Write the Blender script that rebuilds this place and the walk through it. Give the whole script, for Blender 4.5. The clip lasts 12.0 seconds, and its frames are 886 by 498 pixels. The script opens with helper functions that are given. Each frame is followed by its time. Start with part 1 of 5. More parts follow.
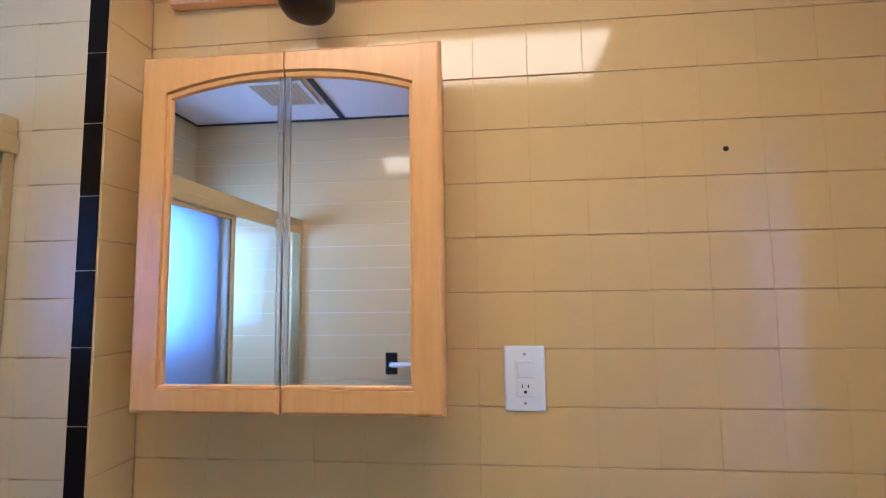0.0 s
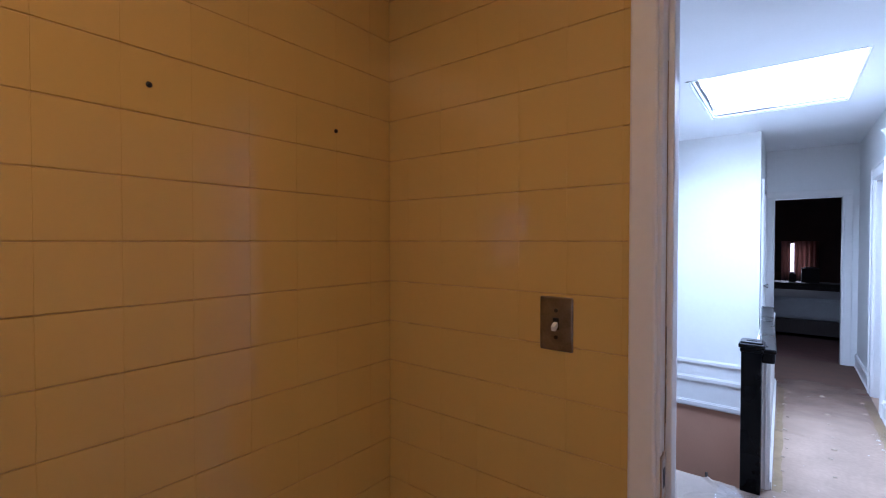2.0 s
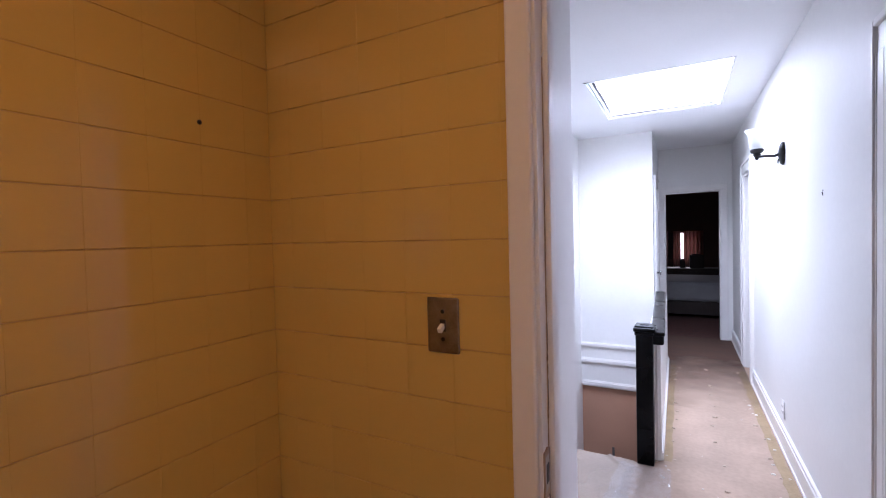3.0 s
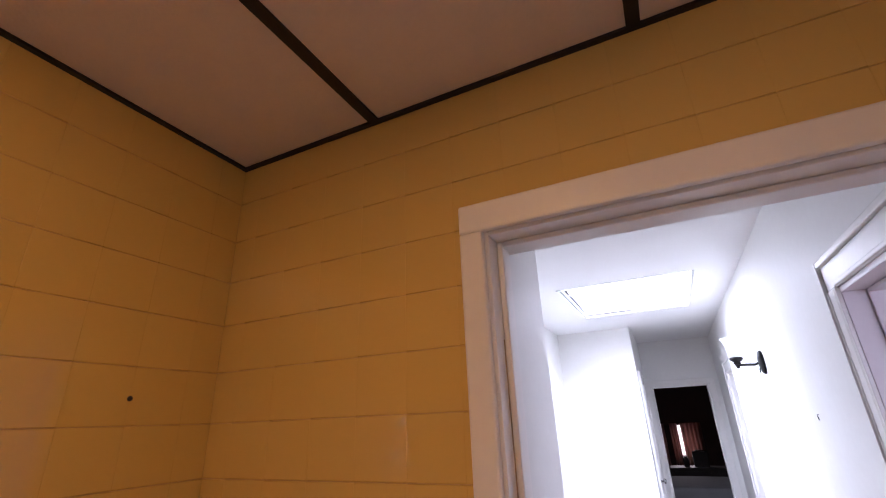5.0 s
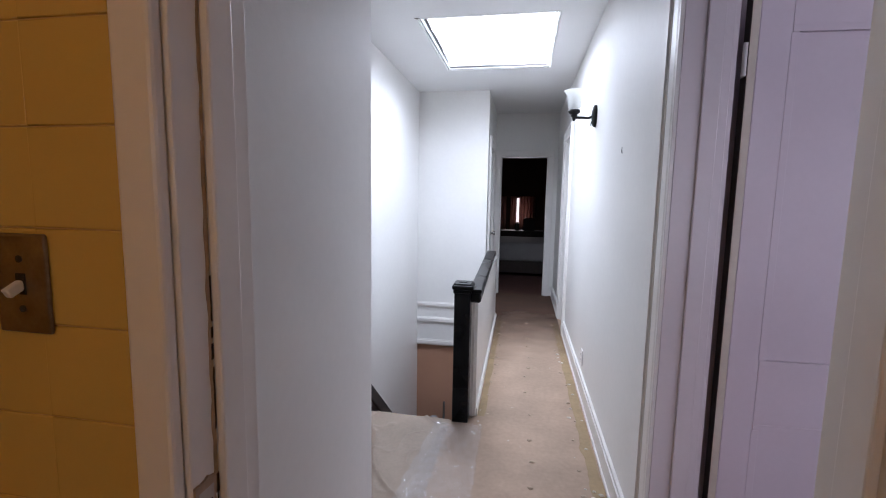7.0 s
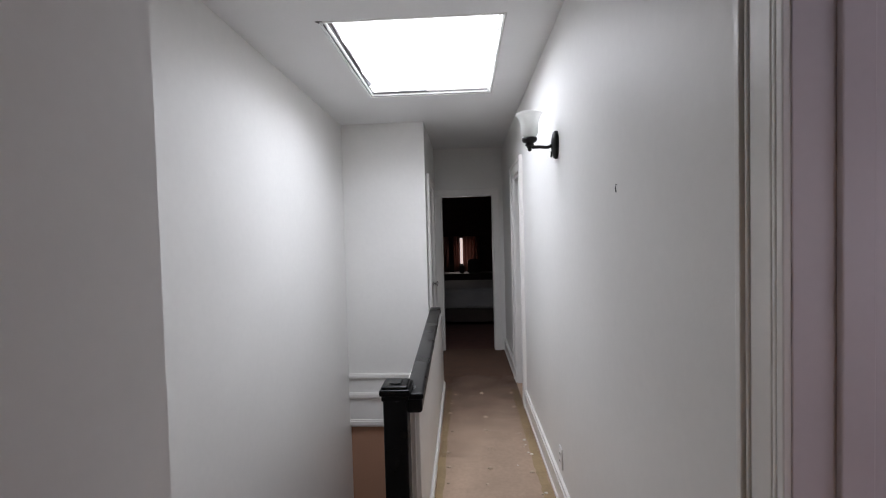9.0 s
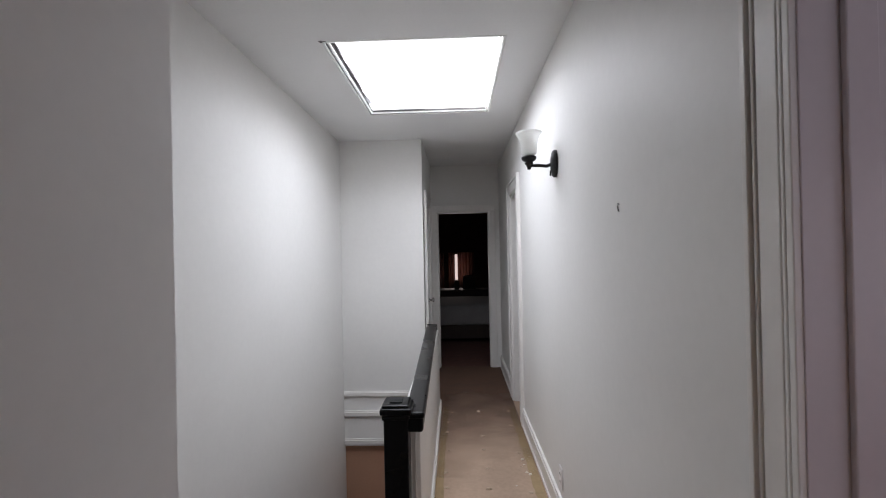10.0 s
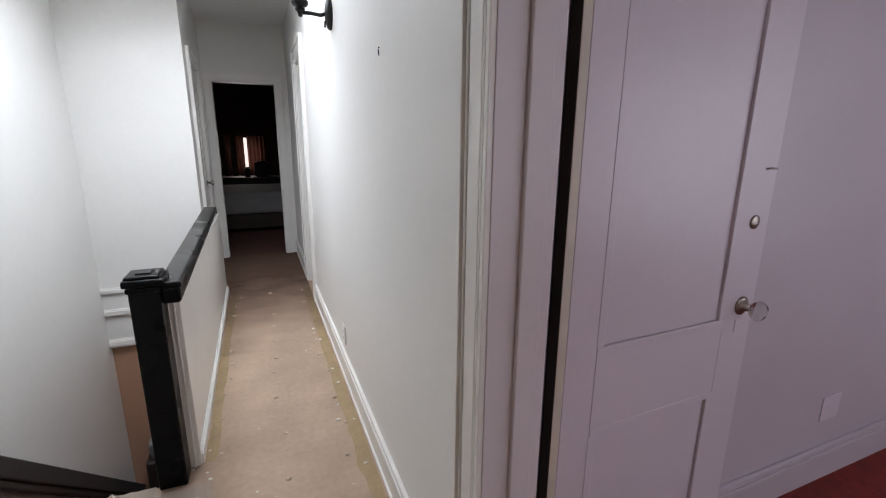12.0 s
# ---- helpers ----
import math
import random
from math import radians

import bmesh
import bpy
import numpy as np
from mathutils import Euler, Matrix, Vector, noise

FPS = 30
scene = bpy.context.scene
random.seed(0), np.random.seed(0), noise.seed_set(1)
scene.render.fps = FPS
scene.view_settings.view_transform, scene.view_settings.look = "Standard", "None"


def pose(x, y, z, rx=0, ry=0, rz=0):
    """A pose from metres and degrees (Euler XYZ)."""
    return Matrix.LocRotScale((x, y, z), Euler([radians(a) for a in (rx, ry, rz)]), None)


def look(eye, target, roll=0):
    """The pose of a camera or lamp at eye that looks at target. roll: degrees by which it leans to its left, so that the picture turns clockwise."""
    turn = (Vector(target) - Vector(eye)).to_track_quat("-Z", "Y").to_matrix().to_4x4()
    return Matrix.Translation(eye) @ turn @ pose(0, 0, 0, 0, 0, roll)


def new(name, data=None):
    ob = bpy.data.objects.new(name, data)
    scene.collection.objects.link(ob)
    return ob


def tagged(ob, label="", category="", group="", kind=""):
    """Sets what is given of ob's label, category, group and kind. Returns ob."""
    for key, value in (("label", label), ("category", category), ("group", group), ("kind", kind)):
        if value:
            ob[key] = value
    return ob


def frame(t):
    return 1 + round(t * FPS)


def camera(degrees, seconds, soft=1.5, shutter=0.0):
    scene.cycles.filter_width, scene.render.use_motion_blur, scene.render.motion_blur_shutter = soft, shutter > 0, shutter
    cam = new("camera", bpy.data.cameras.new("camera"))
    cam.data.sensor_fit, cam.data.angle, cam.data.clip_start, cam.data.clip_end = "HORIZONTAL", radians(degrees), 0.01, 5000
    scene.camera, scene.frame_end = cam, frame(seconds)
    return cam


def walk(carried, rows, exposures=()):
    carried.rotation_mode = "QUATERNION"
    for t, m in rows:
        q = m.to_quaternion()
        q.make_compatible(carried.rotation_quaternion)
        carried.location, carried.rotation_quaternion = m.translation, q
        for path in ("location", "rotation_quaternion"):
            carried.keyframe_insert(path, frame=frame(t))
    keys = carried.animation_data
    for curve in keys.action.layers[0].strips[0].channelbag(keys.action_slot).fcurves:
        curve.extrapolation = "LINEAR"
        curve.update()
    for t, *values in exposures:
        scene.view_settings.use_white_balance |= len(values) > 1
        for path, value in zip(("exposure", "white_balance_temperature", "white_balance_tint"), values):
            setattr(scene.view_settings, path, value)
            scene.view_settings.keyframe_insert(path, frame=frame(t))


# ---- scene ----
cam = camera(90.2, 12.0, soft=1.1)
PATH = [
    (0, (0.235, 1.246, 1.486), (-1.749, 1.065, 1.654), -0.8),
    (0.5, (0.208, 1.259, 1.5), (-1.732, 1.722, 1.644), -1.5),
    (1, (0.195, 1.317, 1.497), (-1.541, 2.306, 1.586), -1.0),
    (1.5, (0.206, 1.382, 1.483), (-1.307, 2.689, 1.52), -0.4),
    (2, (0.227, 1.436, 1.472), (-1.005, 3.012, 1.436), 0.0),
    (2.5, (0.262, 1.495, 1.462), (-0.736, 3.222, 1.319), 0.5),
    (4.5, (0.288, 1.563, 1.648), (-0.578, 3.265, 2.241), -2.5),
    (5, (0.301, 1.597, 1.69), (-0.501, 3.279, 2.416), -2.3),
    (5.5, (0.333, 1.679, 1.642), (-0.263, 3.507, 2.194), -2.3),
    (6, (0.368, 1.786, 1.539), (-0.03, 3.742, 1.671), -2.3),
    (6.5, (0.384, 1.857, 1.463), (0.013, 3.821, 1.384), -1.5),
    (7, (0.406, 1.941, 1.398), (0.058, 3.896, 1.169), 1.0),
    (9, (0.369, 2.763, 1.503), (0.271, 4.759, 1.441), -1.5),
    (9.5, (0.349, 2.789, 1.553), (0.256, 4.787, 1.58), -1.5),
    (10, (0.333, 2.758, 1.51), (0.267, 4.757, 1.519), -1.2),
    (10.5, (0.329, 2.73, 1.448), (0.405, 4.722, 1.285), -0.5),
    (11, (0.335, 2.712, 1.398), (0.535, 4.675, 1.072), -0.1),
    (11.5, (0.37, 2.705, 1.357), (0.805, 4.603, 0.903), 1.0),
    (12, (0.479, 2.752, 1.356), (1.226, 4.547, 0.89), 0.5),
]
EXPOSURES = [
    (0.0, 2.57, 3340, 7),
    (0.5, 2.52, 3370, 6),
    (0.9, 2.47, 3270, 2.5),
    (1.4, 2.25, 3450, 5.5),
    (1.8, 1.55, 4200, 14),
    (2.2, 1.12, 4950, 22),
    (2.7, 1.27, 5300, 26),
    (4.5, 1.43, 5650, 27),
    (5.0, 1.52, 5650, 27),
    (5.6, 1.22, 5640, 23),
    (6.0, 0.79, 5620, 20),
    (6.5, 0.72, 5650, 20),
    (7.2, 0.71, 5850, 18),
    (8.8, 0.0, 6350, 18),
    (9.5, -0.05, 6400, 18),
    (10.5, -0.05, 6400, 18),
    (11.0, -0.1, 6400, 17),
    (11.5, 0.25, 6380, 15),
    (12.0, 0.56, 6350, 15),
]
walk(cam, [(t, look(*m)) for t, *m in PATH], EXPOSURES)

# ---- world and large lights ----
world = bpy.data.worlds.new("sky")
scene.world = world
world.use_nodes = True
wn = world.node_tree
sky = wn.nodes.new("ShaderNodeTexSky")
sky.sky_type = "NISHITA"
sky.sun_disc = False
sky.sun_elevation = radians(40)
sky.sun_rotation = radians(30)
wn.links.new(sky.outputs[0], wn.nodes["Background"].inputs[0])
wn.nodes["Background"].inputs[1].default_value = 0.1
sun_data = bpy.data.lights.new("sun", "SUN")
sun_data.energy, sun_data.angle, sun_data.color = 1.0, radians(10), (1, 0.96, 0.9)
sun = new("sun", sun_data)
sun.matrix_world = look((3, -6, 12), (0, 0, 0))


def area_lamp(name, eye, target, w, h, watts, color):
    d = bpy.data.lights.new(name, "AREA")
    d.shape, d.size, d.size_y, d.energy, d.color = "RECTANGLE", w, h, watts, color
    ob = new(name, d)
    ob.matrix_world = look(eye, target)
    return ob


area_lamp("skylight_daylight", (0.127, 5.656, 2.655), (0.127, 5.656, 0), 0.92, 1.17, 24, (0.88, 0.955, 1.0)).data.spread = radians(150)
area_lamp("bedroom_window_daylight", (3.95, 1.25, 1.25), (1.3, 3.4, 0.9), 1.1, 1.3, 7.6, (0.93, 0.94, 1.0))
# Fill lamp added to brighten the bedroom door; its opening is unseen.
area_lamp("bedroom_added_fill", (2.0, 0.56, 1.45), (1.6, 3.4, 1.1), 0.85, 1.2, 3.0, (0.93, 0.94, 1.0))
area_lamp("bathroom_window_daylight", (0.45, -0.29, 1.55), (0.45, 1.0, 1.4), 0.5, 0.6, 0.75, (0.87, 0.91, 1.0))
area_lamp("far_window_daylight", (0.27, 12.55, 1.15), (0.27, 10, 1.0), 0.5, 0.8, 1.5, (1.0, 0.9, 0.8))

# ---- materials ----


def mat(name, color, rough=0.6, metal=0.0, vary=0.12, scale=6.0, fine=60.0, bump=0.15, bump_scale=None, rand=0.0,
        spec=0.5, tint=None, coat=0.0):
    """A surface whose colour drifts at two scales, with fine relief."""
    m = bpy.data.materials.new(name)
    m.use_nodes = True
    nt = m.node_tree
    b = nt.nodes["Principled BSDF"]
    geo = nt.nodes.new("ShaderNodeNewGeometry")
    big = nt.nodes.new("ShaderNodeTexNoise")
    big.inputs["Scale"].default_value, big.inputs["Detail"].default_value = scale, 5
    small = nt.nodes.new("ShaderNodeTexNoise")
    small.inputs["Scale"].default_value, small.inputs["Detail"].default_value = fine, 3
    nt.links.new(geo.outputs["Position"], big.inputs["Vector"])
    nt.links.new(geo.outputs["Position"], small.inputs["Vector"])
    mixv = nt.nodes.new("ShaderNodeMath")
    mixv.operation = "MULTIPLY_ADD"
    nt.links.new(small.outputs[0], mixv.inputs[0])
    mixv.inputs[1].default_value = 0.4
    nt.links.new(big.outputs[0], mixv.inputs[2])
    ramp = nt.nodes.new("ShaderNodeMapRange")
    ramp.inputs["From Min"].default_value, ramp.inputs["From Max"].default_value = 0.4, 1.0
    nt.links.new(mixv.outputs[0], ramp.inputs["Value"])
    mix = nt.nodes.new("ShaderNodeMix")
    mix.data_type = "RGBA"
    dark = tint or tuple(c * (1 - vary) for c in color)
    light = tuple(min(1, c * (1 + vary * 0.6)) for c in color)
    mix.inputs[6].default_value, mix.inputs[7].default_value = (*dark, 1), (*light, 1)
    nt.links.new(ramp.outputs[0], mix.inputs[0])
    out = mix.outputs[2]
    if rand:
        info = nt.nodes.new("ShaderNodeObjectInfo")
        hsv = nt.nodes.new("ShaderNodeHueSaturation")
        mr = nt.nodes.new("ShaderNodeMapRange")
        mr.inputs["To Min"].default_value, mr.inputs["To Max"].default_value = 1 - rand, 1 + rand
        nt.links.new(info.outputs["Random"], mr.inputs["Value"])
        nt.links.new(mr.outputs[0], hsv.inputs["Value"])
        nt.links.new(out, hsv.inputs["Color"])
        out = hsv.outputs[0]
    nt.links.new(out, b.inputs["Base Color"])
    rr = nt.nodes.new("ShaderNodeMapRange")
    rr.inputs["To Min"].default_value, rr.inputs["To Max"].default_value = max(0.02, rough * 0.85), min(1, rough * 1.15)
    nt.links.new(big.outputs[0], rr.inputs["Value"])
    nt.links.new(rr.outputs[0], b.inputs["Roughness"])
    b.inputs["Metallic"].default_value = metal
    b.inputs["Specular IOR Level"].default_value = spec
    b.inputs["Coat Weight"].default_value = coat
    if bump:
        src = small
        if bump_scale:
            src = nt.nodes.new("ShaderNodeTexNoise")
            src.inputs["Scale"].default_value, src.inputs["Detail"].default_value = bump_scale, 3
            nt.links.new(geo.outputs["Position"], src.inputs["Vector"])
        bp = nt.nodes.new("ShaderNodeBump")
        bp.inputs["Strength"].default_value, bp.inputs["Distance"].default_value = bump, 0.004
        nt.links.new(src.outputs[0], bp.inputs["Height"])
        nt.links.new(bp.outputs[0], b.inputs["Normal"])
    return m


def wood_mat(name, dark, light, rough, stretch=(1, 1, 0.08)):
    m = mat(name, light, rough, vary=0.1, bump=0.05)
    nt = m.node_tree
    b = nt.nodes["Principled BSDF"]
    co = nt.nodes.new("ShaderNodeTexCoord")
    mp = nt.nodes.new("ShaderNodeMapping")
    mp.inputs["Scale"].default_value = stretch
    nt.links.new(co.outputs["Object"], mp.inputs["Vector"])
    n = nt.nodes.new("ShaderNodeTexNoise")
    n.inputs["Scale"].default_value, n.inputs["Detail"].default_value, n.inputs["Distortion"].default_value = 70, 6, 0.6
    nt.links.new(mp.outputs[0], n.inputs["Vector"])
    mx = nt.nodes.new("ShaderNodeMix")
    mx.data_type = "RGBA"
    mx.inputs[6].default_value, mx.inputs[7].default_value = (*dark, 1), (*light, 1)
    nt.links.new(n.outputs[0], mx.inputs[0])
    nt.links.new(mx.outputs[2], b.inputs["Base Color"])
    return m


def glow_mat(name, color, strength):
    m = bpy.data.materials.new(name)
    m.use_nodes = True
    b = m.node_tree.nodes["Principled BSDF"]
    b.inputs["Base Color"].default_value = (*color, 1)
    b.inputs["Emission Color"].default_value = (*color, 1)
    b.inputs["Emission Strength"].default_value = strength
    return m


def glass_mat(name, color, rough):
    m = bpy.data.materials.new(name)
    m.use_nodes = True
    b = m.node_tree.nodes["Principled BSDF"]
    b.inputs["Base Color"].default_value = (*color, 1)
    b.inputs["Roughness"].default_value = rough
    b.inputs["Transmission Weight"].default_value = 1.0
    b.inputs["IOR"].default_value = 1.3
    return m


M_TILE = mat("yellow_glazed_tile", (0.65, 0.445, 0.120), 0.09, spec=0.55, vary=0.02, scale=3, fine=60, bump=0.012, bump_scale=9, rand=0.012)
M_PALEGROUT = mat("pale_grout", (0.80, 0.70, 0.46), 0.7, vary=0.1)
M_GROUT = mat("grout", (0.56, 0.36, 0.12), 0.6, vary=0.2)
M_CREAM_TILE = mat("cream_glazed_tile", (0.64, 0.505, 0.25), 0.09, spec=0.55, vary=0.02, scale=3, fine=60, bump=0.012, bump_scale=9, rand=0.012)
M_BLACK_TILE = mat("black_glazed_tile", (0.008, 0.006, 0.005), 0.3, spec=0.1, vary=0.2, bump=0.03, rand=0.05)
M_WALL = mat("white_wall_paint", (0.78, 0.77, 0.745), 0.5, vary=0.05, scale=1.3, fine=30, bump=0.06, bump_scale=90)
M_CEIL = mat("ceiling_paint", (0.86, 0.86, 0.855), 0.7, vary=0.04, scale=1.5, bump=0.06)
M_TRIM = mat("gloss_white_trim_paint", (0.80, 0.78, 0.75), 0.32, vary=0.06, scale=4, fine=40, bump=0.05, bump_scale=35)
M_JAMB = mat("pale_lilac_trim_paint", (0.66, 0.605, 0.62), 0.35, vary=0.06, scale=3, bump=0.05, bump_scale=30)
# Used for the painted shade on the hinge edge and for real paint cracks.
M_GAP_SHADE_CRACK = mat("dark_gap_shade_and_crack", (0.03, 0.02, 0.016), 0.8, vary=0.4, scale=8, bump=0.3)
# Lighter copy of the wall's lilac: the door's stronger light is in the colour.
M_LILAC_LIT = mat("pale_lilac_paint_lit", (0.635, 0.565, 0.615), 0.34, vary=0.05, scale=3, bump=0.05, bump_scale=30)
M_EDGE = mat("yellowed_cream_paint", (0.60, 0.54, 0.45), 0.45, vary=0.12, scale=6, bump=0.1)
# Same lilac darkened for the walls, their dimmer light put into the colour.
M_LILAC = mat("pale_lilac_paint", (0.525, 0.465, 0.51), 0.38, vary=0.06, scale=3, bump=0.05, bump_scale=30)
M_BROWN = mat("tan_wall_paint", (0.50, 0.285, 0.185), 0.6, vary=0.1, scale=2)
M_BLACK = mat("black_gloss_paint", (0.003, 0.003, 0.0035), 0.28, spec=0.15, vary=0.3, bump=0.06, bump_scale=40)
M_IRON = mat("black_iron", (0.015, 0.014, 0.013), 0.45, metal=0.3, vary=0.3)
M_FLOOR = mat("worn_floor_underlay", (0.41, 0.293, 0.212), 0.75, vary=0.30, scale=2.6, fine=38, bump=0.16, bump_scale=55)
M_GLUE = mat("yellow_adhesive_residue", (0.35, 0.25, 0.135), 0.75, vary=0.25, scale=9, fine=50, bump=0.5)
M_PAPER = mat("wrinkled_builders_paper", (0.31, 0.24, 0.185), 0.6, vary=0.22, scale=4, bump=0.12, bump_scale=40)
M_VENT = mat("tan_vent_plastic", (0.46, 0.33, 0.17), 0.7, vary=0.1)
M_CRUMB = mat("plaster_crumbs", (0.68, 0.63, 0.54), 0.9, vary=0.3)
M_TUFT = mat("staple_tufts", (0.50, 0.39, 0.29), 0.9, vary=0.3)
M_RED = mat("red_carpet", (0.20, 0.02, 0.015), 0.95, vary=0.5, scale=20, fine=160, bump=0.8)
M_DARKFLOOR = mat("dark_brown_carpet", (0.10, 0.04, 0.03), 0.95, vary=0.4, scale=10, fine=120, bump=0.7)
M_PANEL = mat("ceiling_panel", (0.78, 0.68, 0.59), 0.85, vary=0.05, scale=8, fine=120, bump=0.3)
M_GRID = mat("black_grid_bar", (0.012, 0.010, 0.010), 0.5, vary=0.2)
M_MAPLE = wood_mat("honey_maple", (0.60, 0.295, 0.038), (0.79, 0.445, 0.078), 0.3)
M_WHITE = mat("white_plastic", (0.80, 0.79, 0.78), 0.3, vary=0.03, bump=0.0)
M_DARK = mat("dark_slot", (0.02, 0.018, 0.018), 0.6, bump=0.0)
M_STEEL = mat("brushed_steel", (0.42, 0.38, 0.33), 0.38, metal=1.0, vary=0.15, fine=200, bump=0.05)
M_TARNISH = mat("tarnished_steel", (0.33, 0.285, 0.245), 0.33, metal=1.0, vary=0.35, scale=30, fine=200, bump=0.08)
M_CHROME = mat("chrome", (0.75, 0.75, 0.75), 0.12, metal=1.0, vary=0.05, bump=0.0)
M_GOLD = mat("brushed_gold_aluminium", (0.64, 0.52, 0.23), 0.3, metal=0.85, vary=0.08, bump=0.04)
M_MIRROR = mat("mirror_glass", (0.90, 0.90, 0.90), 0.02, metal=1.0, vary=0.0, bump=0.0)
M_FROST = glass_mat("frosted_glass", (0.66, 0.69, 0.80), 0.38)
M_GLASS = glass_mat("crystal_glass", (0.72, 0.70, 0.68), 0.05)
M_OPAL = mat("opal_glass", (0.86, 0.86, 0.84), 0.2, vary=0.04, bump=0.0)
M_DIFFUSER = glow_mat("warm_light_diffuser", (1.0, 0.56, 0.20), 2.55)
M_SKYPANE = glow_mat("skylight_diffuser", (0.95, 0.98, 1.0), 2.2)
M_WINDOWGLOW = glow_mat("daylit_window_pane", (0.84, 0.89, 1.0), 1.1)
M_SEAL = mat("old_sealant", (0.16, 0.155, 0.15), 0.8, vary=0.5, scale=25, bump=0.4)
M_DUST = mat("dust", (0.55, 0.55, 0.57), 0.9, vary=0.3, scale=20)
M_CURTAIN = mat("rose_brown_curtain", (0.34, 0.20, 0.17), 0.9, vary=0.3, fine=80)
nt_o = M_OPAL.node_tree
thin_o = nt_o.nodes.new("ShaderNodeBsdfTranslucent")
thin_o.inputs[0].default_value = (0.9, 0.9, 0.88, 1)
mix_o = nt_o.nodes.new("ShaderNodeMixShader")
mix_o.inputs[0].default_value = 0.5
nt_o.links.new(nt_o.nodes["Principled BSDF"].outputs[0], mix_o.inputs[1])
nt_o.links.new(thin_o.outputs[0], mix_o.inputs[2])
nt_o.links.new(mix_o.outputs[0], nt_o.nodes["Material Output"].inputs[0])
nt_d = M_DUST.node_tree
clear_d = nt_d.nodes.new("ShaderNodeBsdfTransparent")
mix_d = nt_d.nodes.new("ShaderNodeMixShader")
mix_d.inputs[0].default_value = 0.72
nt_d.links.new(clear_d.outputs[0], mix_d.inputs[1])
nt_d.links.new(nt_d.nodes["Principled BSDF"].outputs[0], mix_d.inputs[2])
nt_d.links.new(mix_d.outputs[0], nt_d.nodes["Material Output"].inputs[0])
nt_c = M_CURTAIN.node_tree
trans = nt_c.nodes.new("ShaderNodeBsdfTranslucent")
trans.inputs[0].default_value = (0.50, 0.33, 0.29, 1)
mixs = nt_c.nodes.new("ShaderNodeMixShader")
mixs.inputs[0].default_value = 0.6
nt_c.links.new(nt_c.nodes["Principled BSDF"].outputs[0], mixs.inputs[1])
nt_c.links.new(trans.outputs[0], mixs.inputs[2])
nt_c.links.new(mixs.outputs[0], nt_c.nodes["Material Output"].inputs[0])
M_BED = mat("grey_bedspread", (0.30, 0.29, 0.29), 0.9, vary=0.15, scale=5, bump=0.4)
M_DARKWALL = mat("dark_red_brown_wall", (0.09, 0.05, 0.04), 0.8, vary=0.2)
M_DARKWOOD = wood_mat("dark_furniture_wood", (0.02, 0.012, 0.01), (0.045, 0.028, 0.02), 0.65)
M_FARPANE = glow_mat("dim_window_pane", (1.0, 0.86, 0.76), 0.75)
M_GREYMETAL = mat("grey_painted_metal", (0.24, 0.24, 0.235), 0.4, vary=0.1)
M_CHARCOAL = mat("charcoal_metal", (0.05, 0.05, 0.05), 0.45, vary=0.15)

# ---- mesh tools ----


def box(bm, x0, x1, y0, y1, z0, z1, bevel=0.0, seg=2):
    """Adds a box between two corners, with rounded edges where bevel is given."""
    m = Matrix.LocRotScale(((x0 + x1) / 2, (y0 + y1) / 2, (z0 + z1) / 2), None, (abs(x1 - x0), abs(y1 - y0), abs(z1 - z0)))
    made = bmesh.ops.create_cube(bm, size=1.0, matrix=m)["verts"]
    if bevel:
        edges = list({e for v in made for e in v.link_edges})
        bmesh.ops.bevel(bm, geom=edges, offset=bevel, segments=seg, affect="EDGES", profile=0.5)
    return bm


def lathe(profile, m=Matrix(), steps=28):
    """A turned shape: profile of (radius, height) about the local z axis."""
    bm = bmesh.new()
    rings = []
    for r, z in profile:
        rings.append([bm.verts.new(m @ Vector((r * math.cos(2 * math.pi * k / steps), r * math.sin(2 * math.pi * k / steps), z))) for k in range(steps)])
    for a, b in zip(rings, rings[1:]):
        for k in range(steps):
            bm.faces.new((a[k], a[(k + 1) % steps], b[(k + 1) % steps], b[k]))
    bm.faces.new(rings[0][::-1])
    bm.faces.new(rings[-1])
    bmesh.ops.recalc_face_normals(bm, faces=bm.faces)
    return bm


def tube(points, radius, steps=12):
    bm = bmesh.new()
    rings = []
    pts = [Vector(p) for p in points]
    for i, p in enumerate(pts):
        d = (pts[min(i + 1, len(pts) - 1)] - pts[max(i - 1, 0)]).normalized()
        q = d.to_track_quat("Z", "Y")
        rings.append([bm.verts.new(p + q @ Vector((radius * math.cos(2 * math.pi * k / steps), radius * math.sin(2 * math.pi * k / steps), 0))) for k in range(steps)])
    for a, b in zip(rings, rings[1:]):
        for k in range(steps):
            bm.faces.new((a[k], a[(k + 1) % steps], b[(k + 1) % steps], b[k]))
    bm.faces.new(rings[0][::-1])
    bm.faces.new(rings[-1])
    bmesh.ops.recalc_face_normals(bm, faces=bm.faces)
    return bm


def link(name, bm, material, smooth=False):
    me = bpy.data.meshes.new(name)
    bm.to_mesh(me)
    bm.free()
    me.materials.append(material)
    if smooth:
        for p in me.polygons:
            p.use_smooth = True
    return new(name, me)


def part(name, bm, material, parent, label="", smooth=False):
    ob = link(name, bm, material, smooth)
    ob.parent = parent
    if label:
        ob["label"] = label
    return ob


def boxes(*dims, bevel=0.0):
    bm = bmesh.new()
    for d in dims:
        box(bm, *d, bevel=bevel)
    return bm


def structure(name, bm, material, label="", smooth=False):
    return tagged(link(name, bm, material, smooth), label=label, kind="structure")


def thing(name, at, label, category, group=""):
    ob = new(name)
    ob.location = at
    ob.empty_display_size = 0.05
    bpy.context.view_layer.update()
    return tagged(ob, label=label, category=category, group=group)


